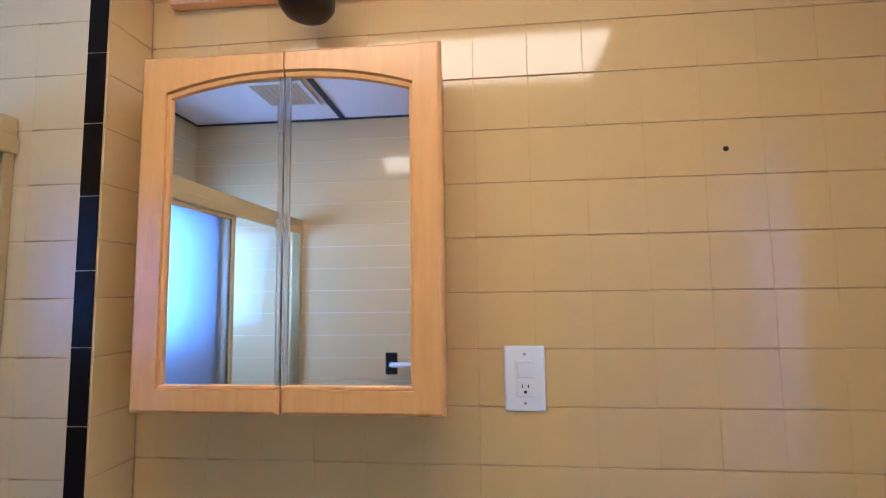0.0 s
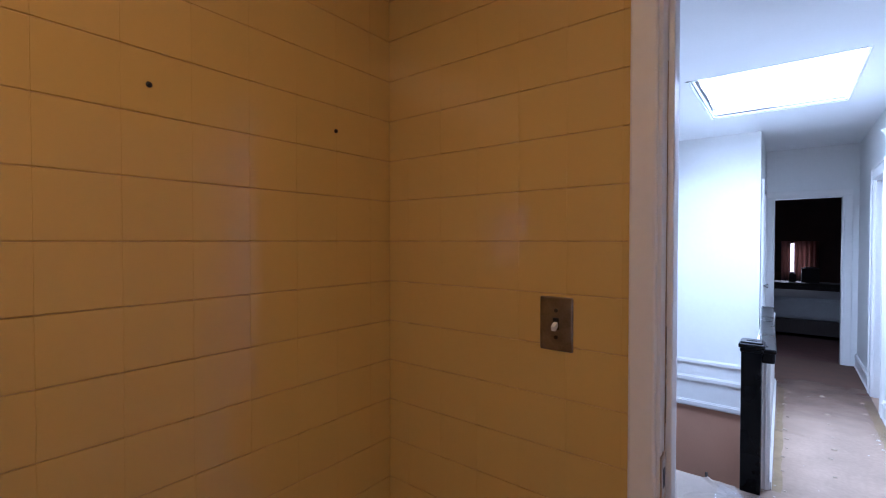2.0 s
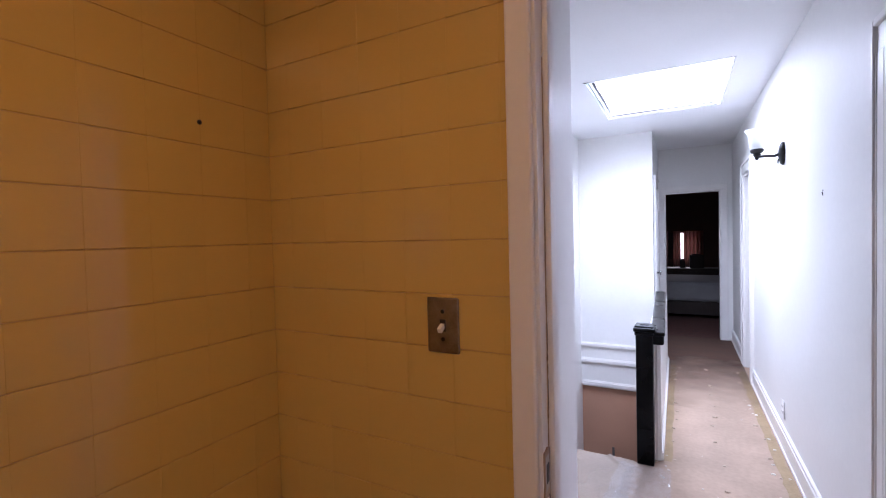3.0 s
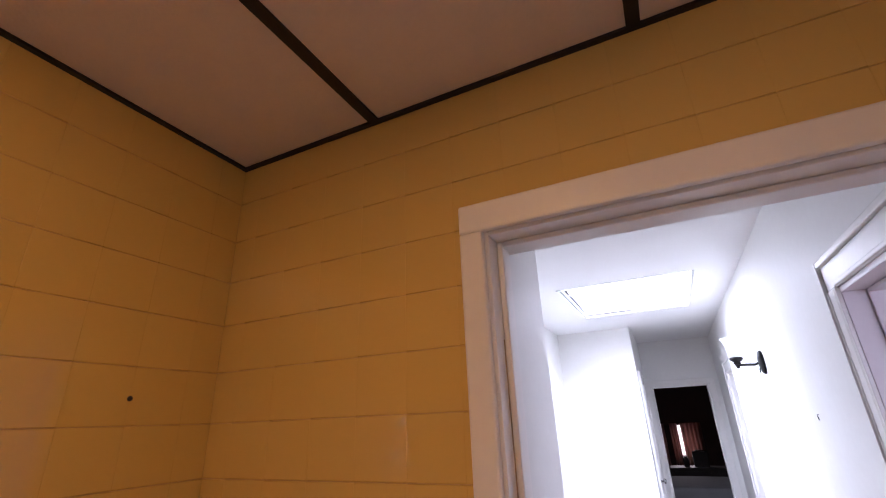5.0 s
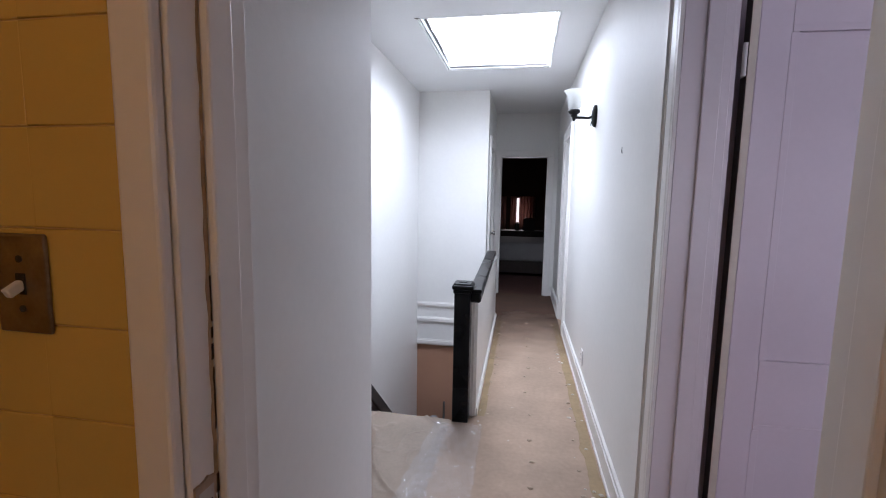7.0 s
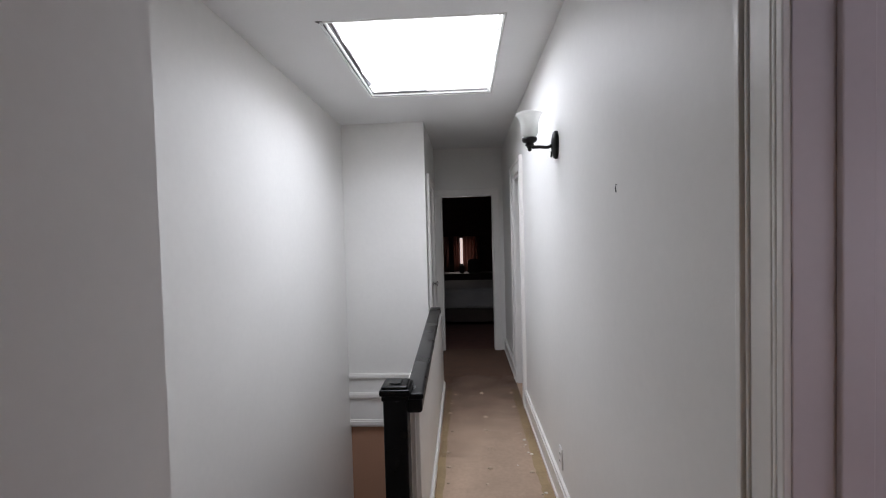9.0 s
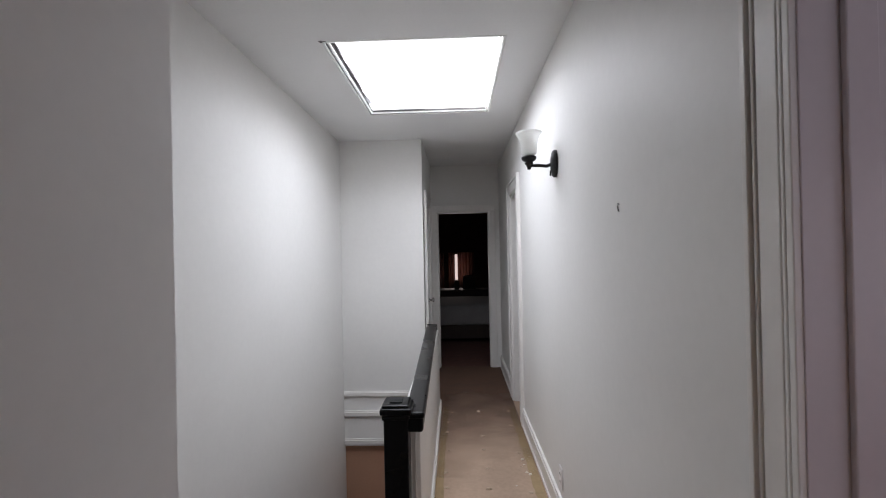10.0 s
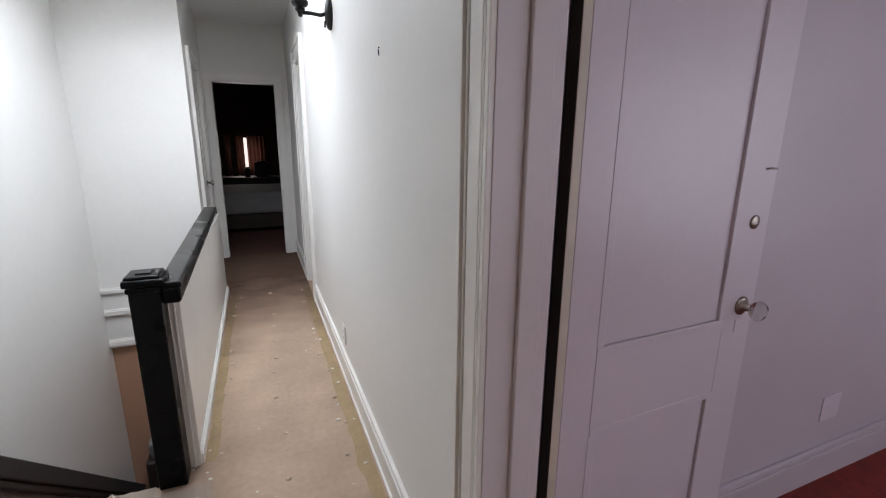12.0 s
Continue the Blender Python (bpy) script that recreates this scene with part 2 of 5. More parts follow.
def hang(parent, *obs):
    """Puts meshes built in world places under a thing."""
    for ob in obs:
        ob.parent = parent
        ob.matrix_parent_inverse = Matrix.Translation(parent.location).inverted()


def wpart(name, bm, material, parent, label="", smooth=False):
    """A part whose mesh was built in world places."""
    ob = link(name, bm, material, smooth)
    hang(parent, ob)
    if label:
        ob["label"] = label
    return ob


# ---- plan ----
BX0, BX1 = -0.70, 0.90          # bathroom, tiled faces
BY0, BY1 = -0.34, 2.366
BATH_Z = 2.40
HALL_Z = 2.615
RX = 0.875                      # hall, right-hand wall
LX = -0.13                      # near stub wall
STUB_Y = 3.464
SX = -0.818                     # stairwell wall
WY = 2.49                       # hall face of the bathroom wall
BACK_Y = 7.088
CORR_X = -0.003
FAR_Y = 8.468
LAND_Y = 4.57
LOW = -2.6
DJ0, DJ1, DTOP = 0.035, 0.758, 2.03     # bathroom door opening
T = 0.004                      # tile thickness
G = 0.0022                     # how far the grout lies behind the glaze

# floors
structure("floor_hall", boxes((LX, RX + 0.137, WY, LAND_Y, -0.2, 0), (SX, LX, STUB_Y, LAND_Y, -0.2, 0), (0.03, RX + 0.137, LAND_Y, FAR_Y + 0.06, -0.2, 0), (-0.12, 0.03, BACK_Y, FAR_Y + 0.06, -0.2, 0)), M_FLOOR, "worn beige hall subfloor with carpet pad residue")
structure("floor_bathroom", boxes((-0.95, 1.03, -0.6, WY, -0.2, 0)), M_PAPER, "plain bathroom floor")
structure("floor_bedroom", boxes((1.012, 4.2, 0.4, 3.8, -0.2, 0.03)), M_RED, "deep red bedroom carpet")
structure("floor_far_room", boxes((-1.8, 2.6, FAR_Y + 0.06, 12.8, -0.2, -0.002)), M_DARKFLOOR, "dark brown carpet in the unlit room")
structure("floor_lower", boxes((-0.95, 1.0, 3.0, 9.0, LOW - 0.15, LOW)), M_DARKFLOOR, "dark floor at the foot of the stairs")

# ceilings
SK = (-0.356, 0.611, 5.03, 6.30)
structure("ceiling_hall", boxes((-0.95, RX + 0.137, WY, SK[2], HALL_Z, HALL_Z + 0.2), (-0.95, RX + 0.137, SK[3], FAR_Y, HALL_Z, HALL_Z + 0.2),
                                (-0.95, SK[0], SK[2], SK[3], HALL_Z, HALL_Z + 0.2), (SK[1], RX + 0.137, SK[2], SK[3], HALL_Z, HALL_Z + 0.2)), M_CEIL, "smooth white hall ceiling")
structure("ceiling_bedroom", boxes((RX + 0.137, 4.2, 0.4, 3.8, HALL_Z, HALL_Z + 0.1)), M_CEIL, "white bedroom ceiling")
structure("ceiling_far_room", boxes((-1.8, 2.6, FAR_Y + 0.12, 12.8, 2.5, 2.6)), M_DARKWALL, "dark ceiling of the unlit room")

# walls of the hall
structure("wall_stub", boxes((-0.95, LX, WY, STUB_Y, -0.2, HALL_Z)), M_WALL, "painted hall wall beside the bathroom door")
structure("wall_stairwell", boxes((-0.95, SX, STUB_Y, BACK_Y + 0.15, LOW, HALL_Z)), M_WALL, "painted stairwell wall")
structure("wall_stair_end", boxes((SX, CORR_X, BACK_Y, BACK_Y + 0.12, -0.355, HALL_Z)), M_WALL, "painted wall above the stair")
structure("wall_lower", boxes((SX, 1.0, BACK_Y + 0.03, BACK_Y + 0.12, LOW, -0.356)), M_BROWN, "tan painted lower stair wall")
structure("wall_under_hall", boxes((0.03, 0.12, LAND_Y, BACK_Y, LOW, -0.2)), M_BROWN, "tan lower wall under the hall floor")
# corridor wall with a closed door
LD = (7.40, 8.02, 2.03)
structure("wall_corridor", boxes((-0.12, CORR_X, BACK_Y + 0.12, LD[0], 0, HALL_Z), (-0.12, CORR_X, LD[1], FAR_Y, 0, HALL_Z), (-0.12, CORR_X, LD[0], LD[1], LD[2], HALL_Z)), M_WALL, "painted corridor wall")
FD = (0.072, 0.747, 2.015)
structure("wall_far", boxes((-0.12, FD[0], FAR_Y, FAR_Y + 0.12, 0, HALL_Z), (FD[1], RX + 0.137, FAR_Y, FAR_Y + 0.12, 0, HALL_Z), (FD[0], FD[1], FAR_Y, FAR_Y + 0.12, FD[2], HALL_Z),
                            (-1.8, -0.12, FAR_Y, FAR_Y + 0.12, 0, 2.6), (RX + 0.137, 2.6, FAR_Y, FAR_Y + 0.12, 0, 2.6)), M_WALL, "painted end wall of the hall")
BD = (2.655, 3.49, 2.06)      # bedroom doorway
CD = (6.67, 7.20, 2.05)       # side doorway
structure("wall_right", boxes((RX, RX + 0.137, WY, BD[0], 0, HALL_Z), (RX, RX + 0.137, BD[1], CD[0], 0, HALL_Z), (RX, RX + 0.137, CD[1], FAR_Y, 0, HALL_Z),
                              (RX, RX + 0.137, BD[0], BD[1], BD[2], HALL_Z), (RX, RX + 0.137, CD[0], CD[1], CD[2], HALL_Z)), M_WALL, "long white painted hall wall")
structure("wall_side_closet", boxes((1.012, 1.95, CD[1] + 0.10, CD[1] + 0.2, 0, 2.3), (1.85, 1.95, CD[0] - 0.5, CD[1] + 0.1, 0, 2.3), (1.012, 1.95, CD[0] - 0.6, CD[0] - 0.5, 0, 2.3), (1.012, 1.95, CD[0] - 0.6, CD[1] + 0.2, 2.3, 2.4), (1.012, 1.95, CD[0] - 0.6, CD[1] + 0.2, -0.1, 0)), M_WALL, "plain walls of the side room")
# bedroom shell
BWX = 4.1
structure("wall_bedroom_behind_door", boxes((1.012, BWX, 3.60, 3.7, 0, HALL_Z)), M_LILAC, "pale lilac bedroom wall behind the open door")
# This wall's opening is added to hold the bedroom fill lamp.
structure("wall_bedroom_side", boxes((1.012, 1.55, 0.4, 0.5, 0, HALL_Z), (2.45, BWX, 0.4, 0.5, 0, HALL_Z), (1.55, 2.45, 0.4, 0.5, 0, 0.8), (1.55, 2.45, 0.4, 0.5, 2.1, HALL_Z)), M_LILAC, "pale lilac bedroom wall with an added unseen opening")
structure("wall_bedroom_window", boxes((BWX, BWX + 0.1, 0.4, 0.95, 0, HALL_Z), (BWX, BWX + 0.1, 2.25, 3.7, 0, HALL_Z), (BWX, BWX + 0.1, 0.95, 2.25, 0, 0.7), (BWX, BWX + 0.1, 0.95, 2.25, 2.1, HALL_Z)), M_LILAC, "pale lilac bedroom wall with a wide window")
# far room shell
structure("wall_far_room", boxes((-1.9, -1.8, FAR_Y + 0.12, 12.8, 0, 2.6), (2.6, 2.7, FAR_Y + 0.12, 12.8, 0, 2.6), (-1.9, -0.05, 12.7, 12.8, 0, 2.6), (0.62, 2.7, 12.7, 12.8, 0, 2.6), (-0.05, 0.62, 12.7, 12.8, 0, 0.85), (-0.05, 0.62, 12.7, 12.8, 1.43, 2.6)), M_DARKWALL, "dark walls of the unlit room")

# bathroom walls: backing, faced with tiles further down
wall_left = structure("wall_bath_left", boxes((-0.82, BX0 - G, BY0 - 0.1, WY, 0, HALL_Z)), M_GROUT, "yellow tiled bathroom wall")
wall_front = structure("wall_bath_front", boxes((BX0 - G, DJ0 - 0.02, BY1 + G, WY - 0.002, 0, HALL_Z), (DJ1 + 0.02, RX + 0.137, BY1 + G, WY - 0.002, 0, HALL_Z), (DJ0 - 0.02, DJ1 + 0.02, BY1 + G, WY - 0.002, DTOP + 0.02, HALL_Z)), M_GROUT, "yellow tiled bathroom wall with the doorway")
structure("wall_bath_hall_face", boxes((LX, DJ0 - 0.02, WY - 0.002, WY, 0, HALL_Z), (DJ1 + 0.02, RX, WY - 0.002, WY, 0, HALL_Z), (DJ0 - 0.02, DJ1 + 0.02, WY - 0.002, WY, DTOP + 0.02, HALL_Z)), M_WALL, "painted hall face of the bathroom wall")
wall_right_bath = structure("wall_bath_right", boxes((BX1 + G, RX + 0.137, BY0 - 0.1, BY1 + G, 0, HALL_Z)), M_PALEGROUT, "pale tiled bathroom wall")
WIN = (0.20, 0.70, 1.25, 1.85)
wall_tub = structure("wall_bath_tub", boxes((BX0 - G, WIN[0], BY0 - 0.1, BY0 - G, 0, HALL_Z), (WIN[1], BX1 + G, BY0 - 0.1, BY0 - G, 0, HALL_Z), (WIN[0], WIN[1], BY0 - 0.1, BY0 - G, 0, WIN[2]), (WIN[0], WIN[1], BY0 - 0.1, BY0 - G, WIN[3], HALL_Z)), M_PALEGROUT, "tiled wall above the bathtub")
PX, PY = -0.58, 0.475
pilaster = structure("wall_bath_pilaster", boxes((BX0 - G, PX - G, BY0 - G, PY - G, 0, BATH_Z)), M_GROUT, "tiled end wall of the bathtub")

# ---- bathroom suspended ceiling ----
xs = [BX0, -0.238, 0.372, BX1]
ys = [BY0, 0.504, 1.124, BY1]
bm = bmesh.new()
for xa, xb in zip(xs, xs[1:]):
    for ya, yb in zip(ys, ys[1:]):
        box(bm, xa + 0.004, xb - 0.004, ya + 0.004, yb - 0.004, BATH_Z + 0.004, BATH_Z + 0.018, 0.002)
structure("ceiling_bathroom", bm, M_PANEL, "suspended ceiling of pale panels in a black grid")
bm = bmesh.new()
for x in xs:
    box(bm, x - 0.013, x + 0.013, BY0, BY1, BATH_Z - 0.004, BATH_Z + 0.003)
for y in ys:
    box(bm, BX0, BX1, y - 0.013, y + 0.013, BATH_Z - 0.0045, BATH_Z + 0.0025)
structure("trim_ceiling_grid", bm, M_GRID, "black metal ceiling grid")
structure("ceiling_bathroom_above", boxes((-0.95, 1.03, -0.6, WY, HALL_Z, HALL_Z + 0.1)), M_CEIL, "plain slab above the suspended ceiling")


# ---- trim ----
def casing_set(name, axis, face, sign, a, b, top, w, thick, material, label, floor_z=0.0):
    """Door casing on a wall face: two legs and a head with a raised outer band and grooves."""
    root = new(name)
    tagged(root, label=label, kind="structure")

    def strip(lo, hi, z0, z1, t, nm, bev=0.004):
        bm = bmesh.new()
        f0, f1 = (face, face + sign * t)
        if axis == "x":
            box(bm, min(f0, f1), max(f0, f1), lo, hi, z0, z1, bev)
        else:
            box(bm, lo, hi, min(f0, f1), max(f0, f1), z0, z1, bev)
        return part(nm, bm, material, root)

    profile = ((0.0, 0.13, 0.010, "casing_band", w), (0.165, 0.235, 0.004, "casing_fillet", 0), (0.27, 0.73, 0.002, "casing_board", 0),
               (0.765, 0.835, 0.003, "casing_reed", 0), (0.87, 1.0, 0.004, "casing_bead", 0))
    for lo, hi, out in ((a - w, a, -1), (b, b + w, 1)):
        strip(lo + 0.001, hi - 0.001, floor_z, top, thick - 0.005, "casing_back", 0.001)
        for u0, u1, proud, nm, rise in profile:
            span = (lo + u0 * w, lo + u1 * w) if out < 0 else (hi - u1 * w, hi - u0 * w)
            strip(*span, floor_z, top + rise, thick + proud, nm, 0.0022)
    strip(a - w * 0.78, b + w * 0.78, top, top + 0.78 * w, thick, "casing_head")
    strip(a - w * 0.78, b + w * 0.78, top + 0.78 * w, top + w, thick + 0.012, "casing_band", 0.005)
    strip(a, b, top + 0.02 * w, top + 0.16 * w, thick + 0.006, "casing_bead", 0.004)
    return root


def jamb_set(name, axis, lo, hi, a, b, top, material, label, stop=None):
    root = new(name)
    tagged(root, label=label, kind="structure")
    for p, q in ((a - 0.02, a), (b, b + 0.02)):
        bm = bmesh.new()
        if axis == "x":
            box(bm, lo, hi, p, q, 0, top + 0.02, 0.002)
        else:
            box(bm, p, q, lo, hi, 0, top + 0.02, 0.002)
        part("jamb_board", bm, material, root)
    bm = bmesh.new()
    if axis == "x":
        box(bm, lo, hi, a, b, top, top + 0.02, 0.002)
    else:
        box(bm, a, b, lo, hi, top, top + 0.02, 0.002)
    part("jamb_head", bm, material, root)
    if stop:
        s0, s1 = stop
        for p, q in ((a, a + 0.012), (b - 0.012, b)):
            bm = bmesh.new()
            if axis == "x":
                box(bm, s0, s1, p, q, 0, top, 0.003)
            else:
                box(bm, p, q, s0, s1, 0, top, 0.003)
            part("door_stop", bm, material, root)
        bm = bmesh.new()
        if axis == "x":
            box(bm, s0, s1, a + 0.012, b - 0.012, top - 0.012, top, 0.003)
        else:
            box(bm, a + 0.012, b - 0.012, s0, s1, top - 0.012, top, 0.003)
        part("door_stop", bm, material, root)
    return root


def flat_casing(name, a, b, top, y, w, thick, material, label, head=None):
    root = new(name)
    tagged(root, label=label, kind="structure")
    part("casing_board", boxes((a - w, a, y - thick, y, 0, top), bevel=0.005), material, root)
    part("casing_board", boxes((b, b + w, y - thick, y, 0, top), bevel=0.005), material, root)
    part("casing_head", boxes((a - w, b + w, y - thick, y, top, top + (head or w)), bevel=0.005), material, root)
    return root


flat_casing("trim_bath_door", DJ0 - 0.006, DJ1 + 0.006, DTOP + 0.006, BY1 - 0.001, 0.050, 0.018, M_TRIM, "white painted bathroom door casing, scuffed", head=0.062)
bath_jamb = jamb_set("trim_bath_jamb", "y", BY1 - 0.0004, WY + 0.01, DJ0, DJ1, DTOP, M_TRIM, "white painted bathroom door jamb with worn edges", stop=(BY1 + 0.045, BY1 + 0.09))
part("paint_crack", boxes((DJ0 - 0.001, DJ0 + 0.0006, BY1 + 0.0425, BY1 + 0.0447, 0.45, 0.78), (DJ0 - 0.001, DJ0 + 0.0006, BY1 + 0.0425, BY1 + 0.0442, 0.80, 0.97), (DJ0 - 0.001, DJ0 + 0.0006, BY1 + 0.0428, BY1 + 0.0445, 1.0, 1.17)), M_DARK, bath_jamb, "dark crack in the jamb paint")
M_WORN = mat("paint_worn_to_wood", (0.46, 0.33, 0.22), 0.6, vary=0.45, scale=14, fine=90, bump=0.3)
for z0_, z1_, w_ in ((0.35, 0.93, 0.005), (1.02, 1.46, 0.006), (1.46, 1.83, 0.004)):
    bm = boxes((DJ0 - 0.001, DJ0 + 0.0009, BY1 + 0.0445 - w_, BY1 + 0.0446, z0_, z1_))
    bmesh.ops.subdivide_edges(bm, edges=[e for e in bm.edges if abs(e.verts[0].co.z - e.verts[1].co.z) > 0.1], cuts=24)
    for v in bm.verts:
        if v.co.y < BY1 + 0.0440:
            v.co.y += 0.004 * noise.noise(Vector((v.co.z * 30, 8.0, 2.0)))
    part("worn_paint", bm, M_WORN, bath_jamb, "paint rubbed through to brown wood")
casing_set("trim_bedroom_door", "x", RX, -1, BD[0], BD[1] - 0.022, BD[2], 0.112, 0.012, M_TRIM, "moulded white casing round the bedroom doorway")
jamb_set("trim_bedroom_jamb", "x", RX - 0.004, RX + 0.139, BD[0] + 0.02, BD[1] - 0.025, BD[2] - 0.02, M_JAMB, "pale lilac bedroom door jamb", stop=(RX + 0.06, RX + 0.11))
casing_set("trim_side_door", "x", RX, -1, CD[0], CD[1], CD[2], 0.12, 0.02, M_TRIM, "moulded white casing round the side doorway")
casing_set("trim_bedroom_door_inside", "x", RX + 0.137, 1, BD[0], BD[1] + 0.004, BD[2], 0.09, 0.022, M_JAMB, "pale lilac casing on the bedroom side of the doorway")
jamb_set("trim_side_jamb", "x", RX - 0.004, RX + 0.139, CD[0] + 0.02, CD[1] - 0.02, CD[2] - 0.02, M_TRIM, "white side door jamb")
casing_set("trim_corridor_door", "x", CORR_X, 1, LD[0], LD[1], LD[2], 0.11, 0.016, M_TRIM, "white casing round the corridor door")
flat_casing("trim_far_door", FD[0], FD[1], FD[2], FAR_Y, 0.074, 0.018, M_TRIM, "white casing round the dark doorway")
jamb_set("trim_far_jamb", "y", FAR_Y - 0.004, FAR_Y + 0.13, FD[0] + 0.018, FD[1] - 0.018, FD[2] - 0.018, M_TRIM, "white door jamb at the hall's end")


def baseboard(name, axis, face, sign, lo, hi, h=0.155, material=None, label="tall moulded white baseboard"):
    root = new(name)
    tagged(root, label=label, kind="structure")
    for z0, z1, t, nm in ((0.0, h * 0.72, 0.016, "base_board"), (h * 0.72, h * 0.86, 0.022, "base_cap"), (h * 0.86, h, 0.017, "base_bead"), (0, 0.018, 0.024, "shoe_moulding")):
        bm = bmesh.new()
        f0, f1 = face, face + sign * t
        if axis == "x":
            box(bm, min(f0, f1), max(f0, f1), lo, hi, z0, z1, 0.0045)
        else:
            box(bm, lo, hi, min(f0, f1), max(f0, f1), z0, z1, 0.0045)
        part(nm, bm, material or M_TRIM, root)
    return root


baseboard("baseboard_right", "x", RX, -1, BD[1] + 0.09, CD[0] - 0.12)
baseboard("baseboard_corner", "x", RX, -1, WY, BD[0] - 0.09)
baseboard("baseboard_right_far", "x", RX, -1, CD[1] + 0.12, FAR_Y)
baseboard("baseboard_stub", "x", LX, 1, WY, STUB_Y)
baseboard("baseboard_bedroom", "y", 3.60, -1, 1.012, BWX, h=0.185, material=M_LILAC, label="pale lilac moulded bedroom baseboard")
# picture-rail bands on the wall over the stair
for name, z, h, t in (("trim_stair_rail_upper", 0.118, 0.035, 0.022), ("trim_stair_rail_lower", -0.075, 0.04, 0.024), ("trim_stair_edge", -0.355, 0.045, 0.018)):
    bm = boxes((SX, CORR_X, BACK_Y - t, BACK_Y, z - h * 0.5, z + h * 0.5), (SX, CORR_X, BACK_Y - t * 0.6, BACK_Y, z - h * 0.8, z + h * 0.8), bevel=0.004)
    structure(name, bm, M_TRIM, "white horizontal moulding on the stair wall")

# ---- skylight ----
skylight = tagged(new("window_skylight"), label="large square skylight with a bright white diffuser", kind="structure")
x0, x1, y0, y1 = SK[0] + 0.006, SK[1] - 0.006, SK[2] + 0.006, SK[3] - 0.006
part("shaft_side", boxes((x0 - 0.004, x0, y0, y1, HALL_Z + 0.001, 2.69)), M_TRIM, skylight)
part("shaft_side", boxes((x1, x1 + 0.004, y0, y1, HALL_Z + 0.001, 2.69)), M_TRIM, skylight)
part("shaft_side", boxes((x0, x1, y0 - 0.004, y0, HALL_Z + 0.001, 2.69)), M_TRIM, skylight)
part("shaft_side", boxes((x0, x1, y1, y1 + 0.004, HALL_Z + 0.001, 2.69)), M_TRIM, skylight)
for w0, w1, za, zb in ((0.0, 0.011, HALL_Z - 0.004, HALL_Z + 0.012), (0.016, 0.028, HALL_Z + 0.004, HALL_Z + 0.026)):
    part("frame_rail", boxes((x0 + w0, x0 + w1, y0 + w0, y1 - w0, za, zb), bevel=0.002), M_OPAL, skylight)
    part("frame_rail", boxes((x1 - w1, x1 - w0, y0 + w0, y1 - w0, za, zb), bevel=0.002), M_OPAL, skylight)
    part("frame_rail", boxes((x0 + w1, x1 - w1, y0 + w0, y0 + w1, za, zb), bevel=0.002), M_OPAL, skylight)
    part("frame_rail", boxes((x0 + w1, x1 - w1, y1 - w1, y1 - w0, za, zb), bevel=0.002), M_OPAL, skylight)


def grime(points, z):
    """A thin flat patch of dust with an uneven rim."""
    bm_ = bmesh.new()
    lo = [bm_.verts.new((px, py, z)) for px, py in points]
    hi = [bm_.verts.new((px, py, z + 0.001)) for px, py in points]
    n_ = len(points)
    bm_.faces.new(lo[::-1])
    bm_.faces.new(hi)
    for k_ in range(n_):
        bm_.faces.new((lo[k_], lo[(k_ + 1) % n_], hi[(k_ + 1) % n_], hi[k_]))
    return bm_


def ragged(xa, xb, ya, yb, along, seed):
    out_, n_ = [], 24
    for k_ in range(n_ + 1):
        u_ = k_ / n_
        e_ = 0.5 + 0.5 * noise.noise(Vector((u_ * 6, seed, 0)))
        out_.append((xa + (xb - xa) * u_, ya + (yb - ya) * e_) if along == "x" else (xa + (xb - xa) * e_, ya + (yb - ya) * u_))
    tail = [(xb, yb), (xa, yb)] if along == "x" else [(xa, yb), (xa, ya)]
    return out_ + tail


part("dust", grime(ragged(x0 + 0.03, x0 + 0.45, y1 - 0.075, y1 - 0.03, "x", 1.0), 2.6415), M_DUST, skylight, "grey dust along the glazing")
part("dust", grime(ragged(x0 + 0.03, x0 + 0.07, y0 + 0.05, y1 - 0.2, "y", 4.0), 2.6415), M_DUST, skylight, "grey dust along the glazing")
for w0, w1, za, zb in ((0.0112, 0.0158, HALL_Z + 0.002, HALL_Z + 0.012), (0.0282, 0.033, HALL_Z + 0.016, HALL_Z + 0.027)):
    part("sealant", boxes((x0 + w0, x0 + w1, y0 + w1, y1 - w1, za, zb)), M_SEAL, skylight, "grey cracked sealant line")
    part("sealant", boxes((x0 + w0, x1 - w0, y1 - w1, y1 - w0, za, zb)), M_SEAL, skylight, "grey cracked sealant line")
for w0, xb_, yb_, z_ in ((0.012, 0.03, 0.75, HALL_Z - 0.0052), (0.034, 0.052, 0.9, HALL_Z + 0.024)):
    part("peeling_edge", grime(ragged(x0 + w0, x0 + xb_, y0 + 0.02, y0 + yb_, "y", 9.0 + w0 * 90), z_), M_SEAL, skylight, "dark peeling edge")
part("cracked_corner", grime([(x0 - 0.022, y0 - 0.006), (x0 - 0.008, y0 - 0.014), (x0 + 0.02, y0 - 0.006), (x0 + 0.014, y0 + 0.016), (x0 - 0.01, y0 + 0.01)], HALL_Z - 0.002), M_SEAL, skylight, "cracked plaster at the corner")
part("glazing", boxes((x0, x1, y0, y1, 2.66, 2.67)), M_SKYPANE, skylight, "bright white diffuser")

# ---- doors ----


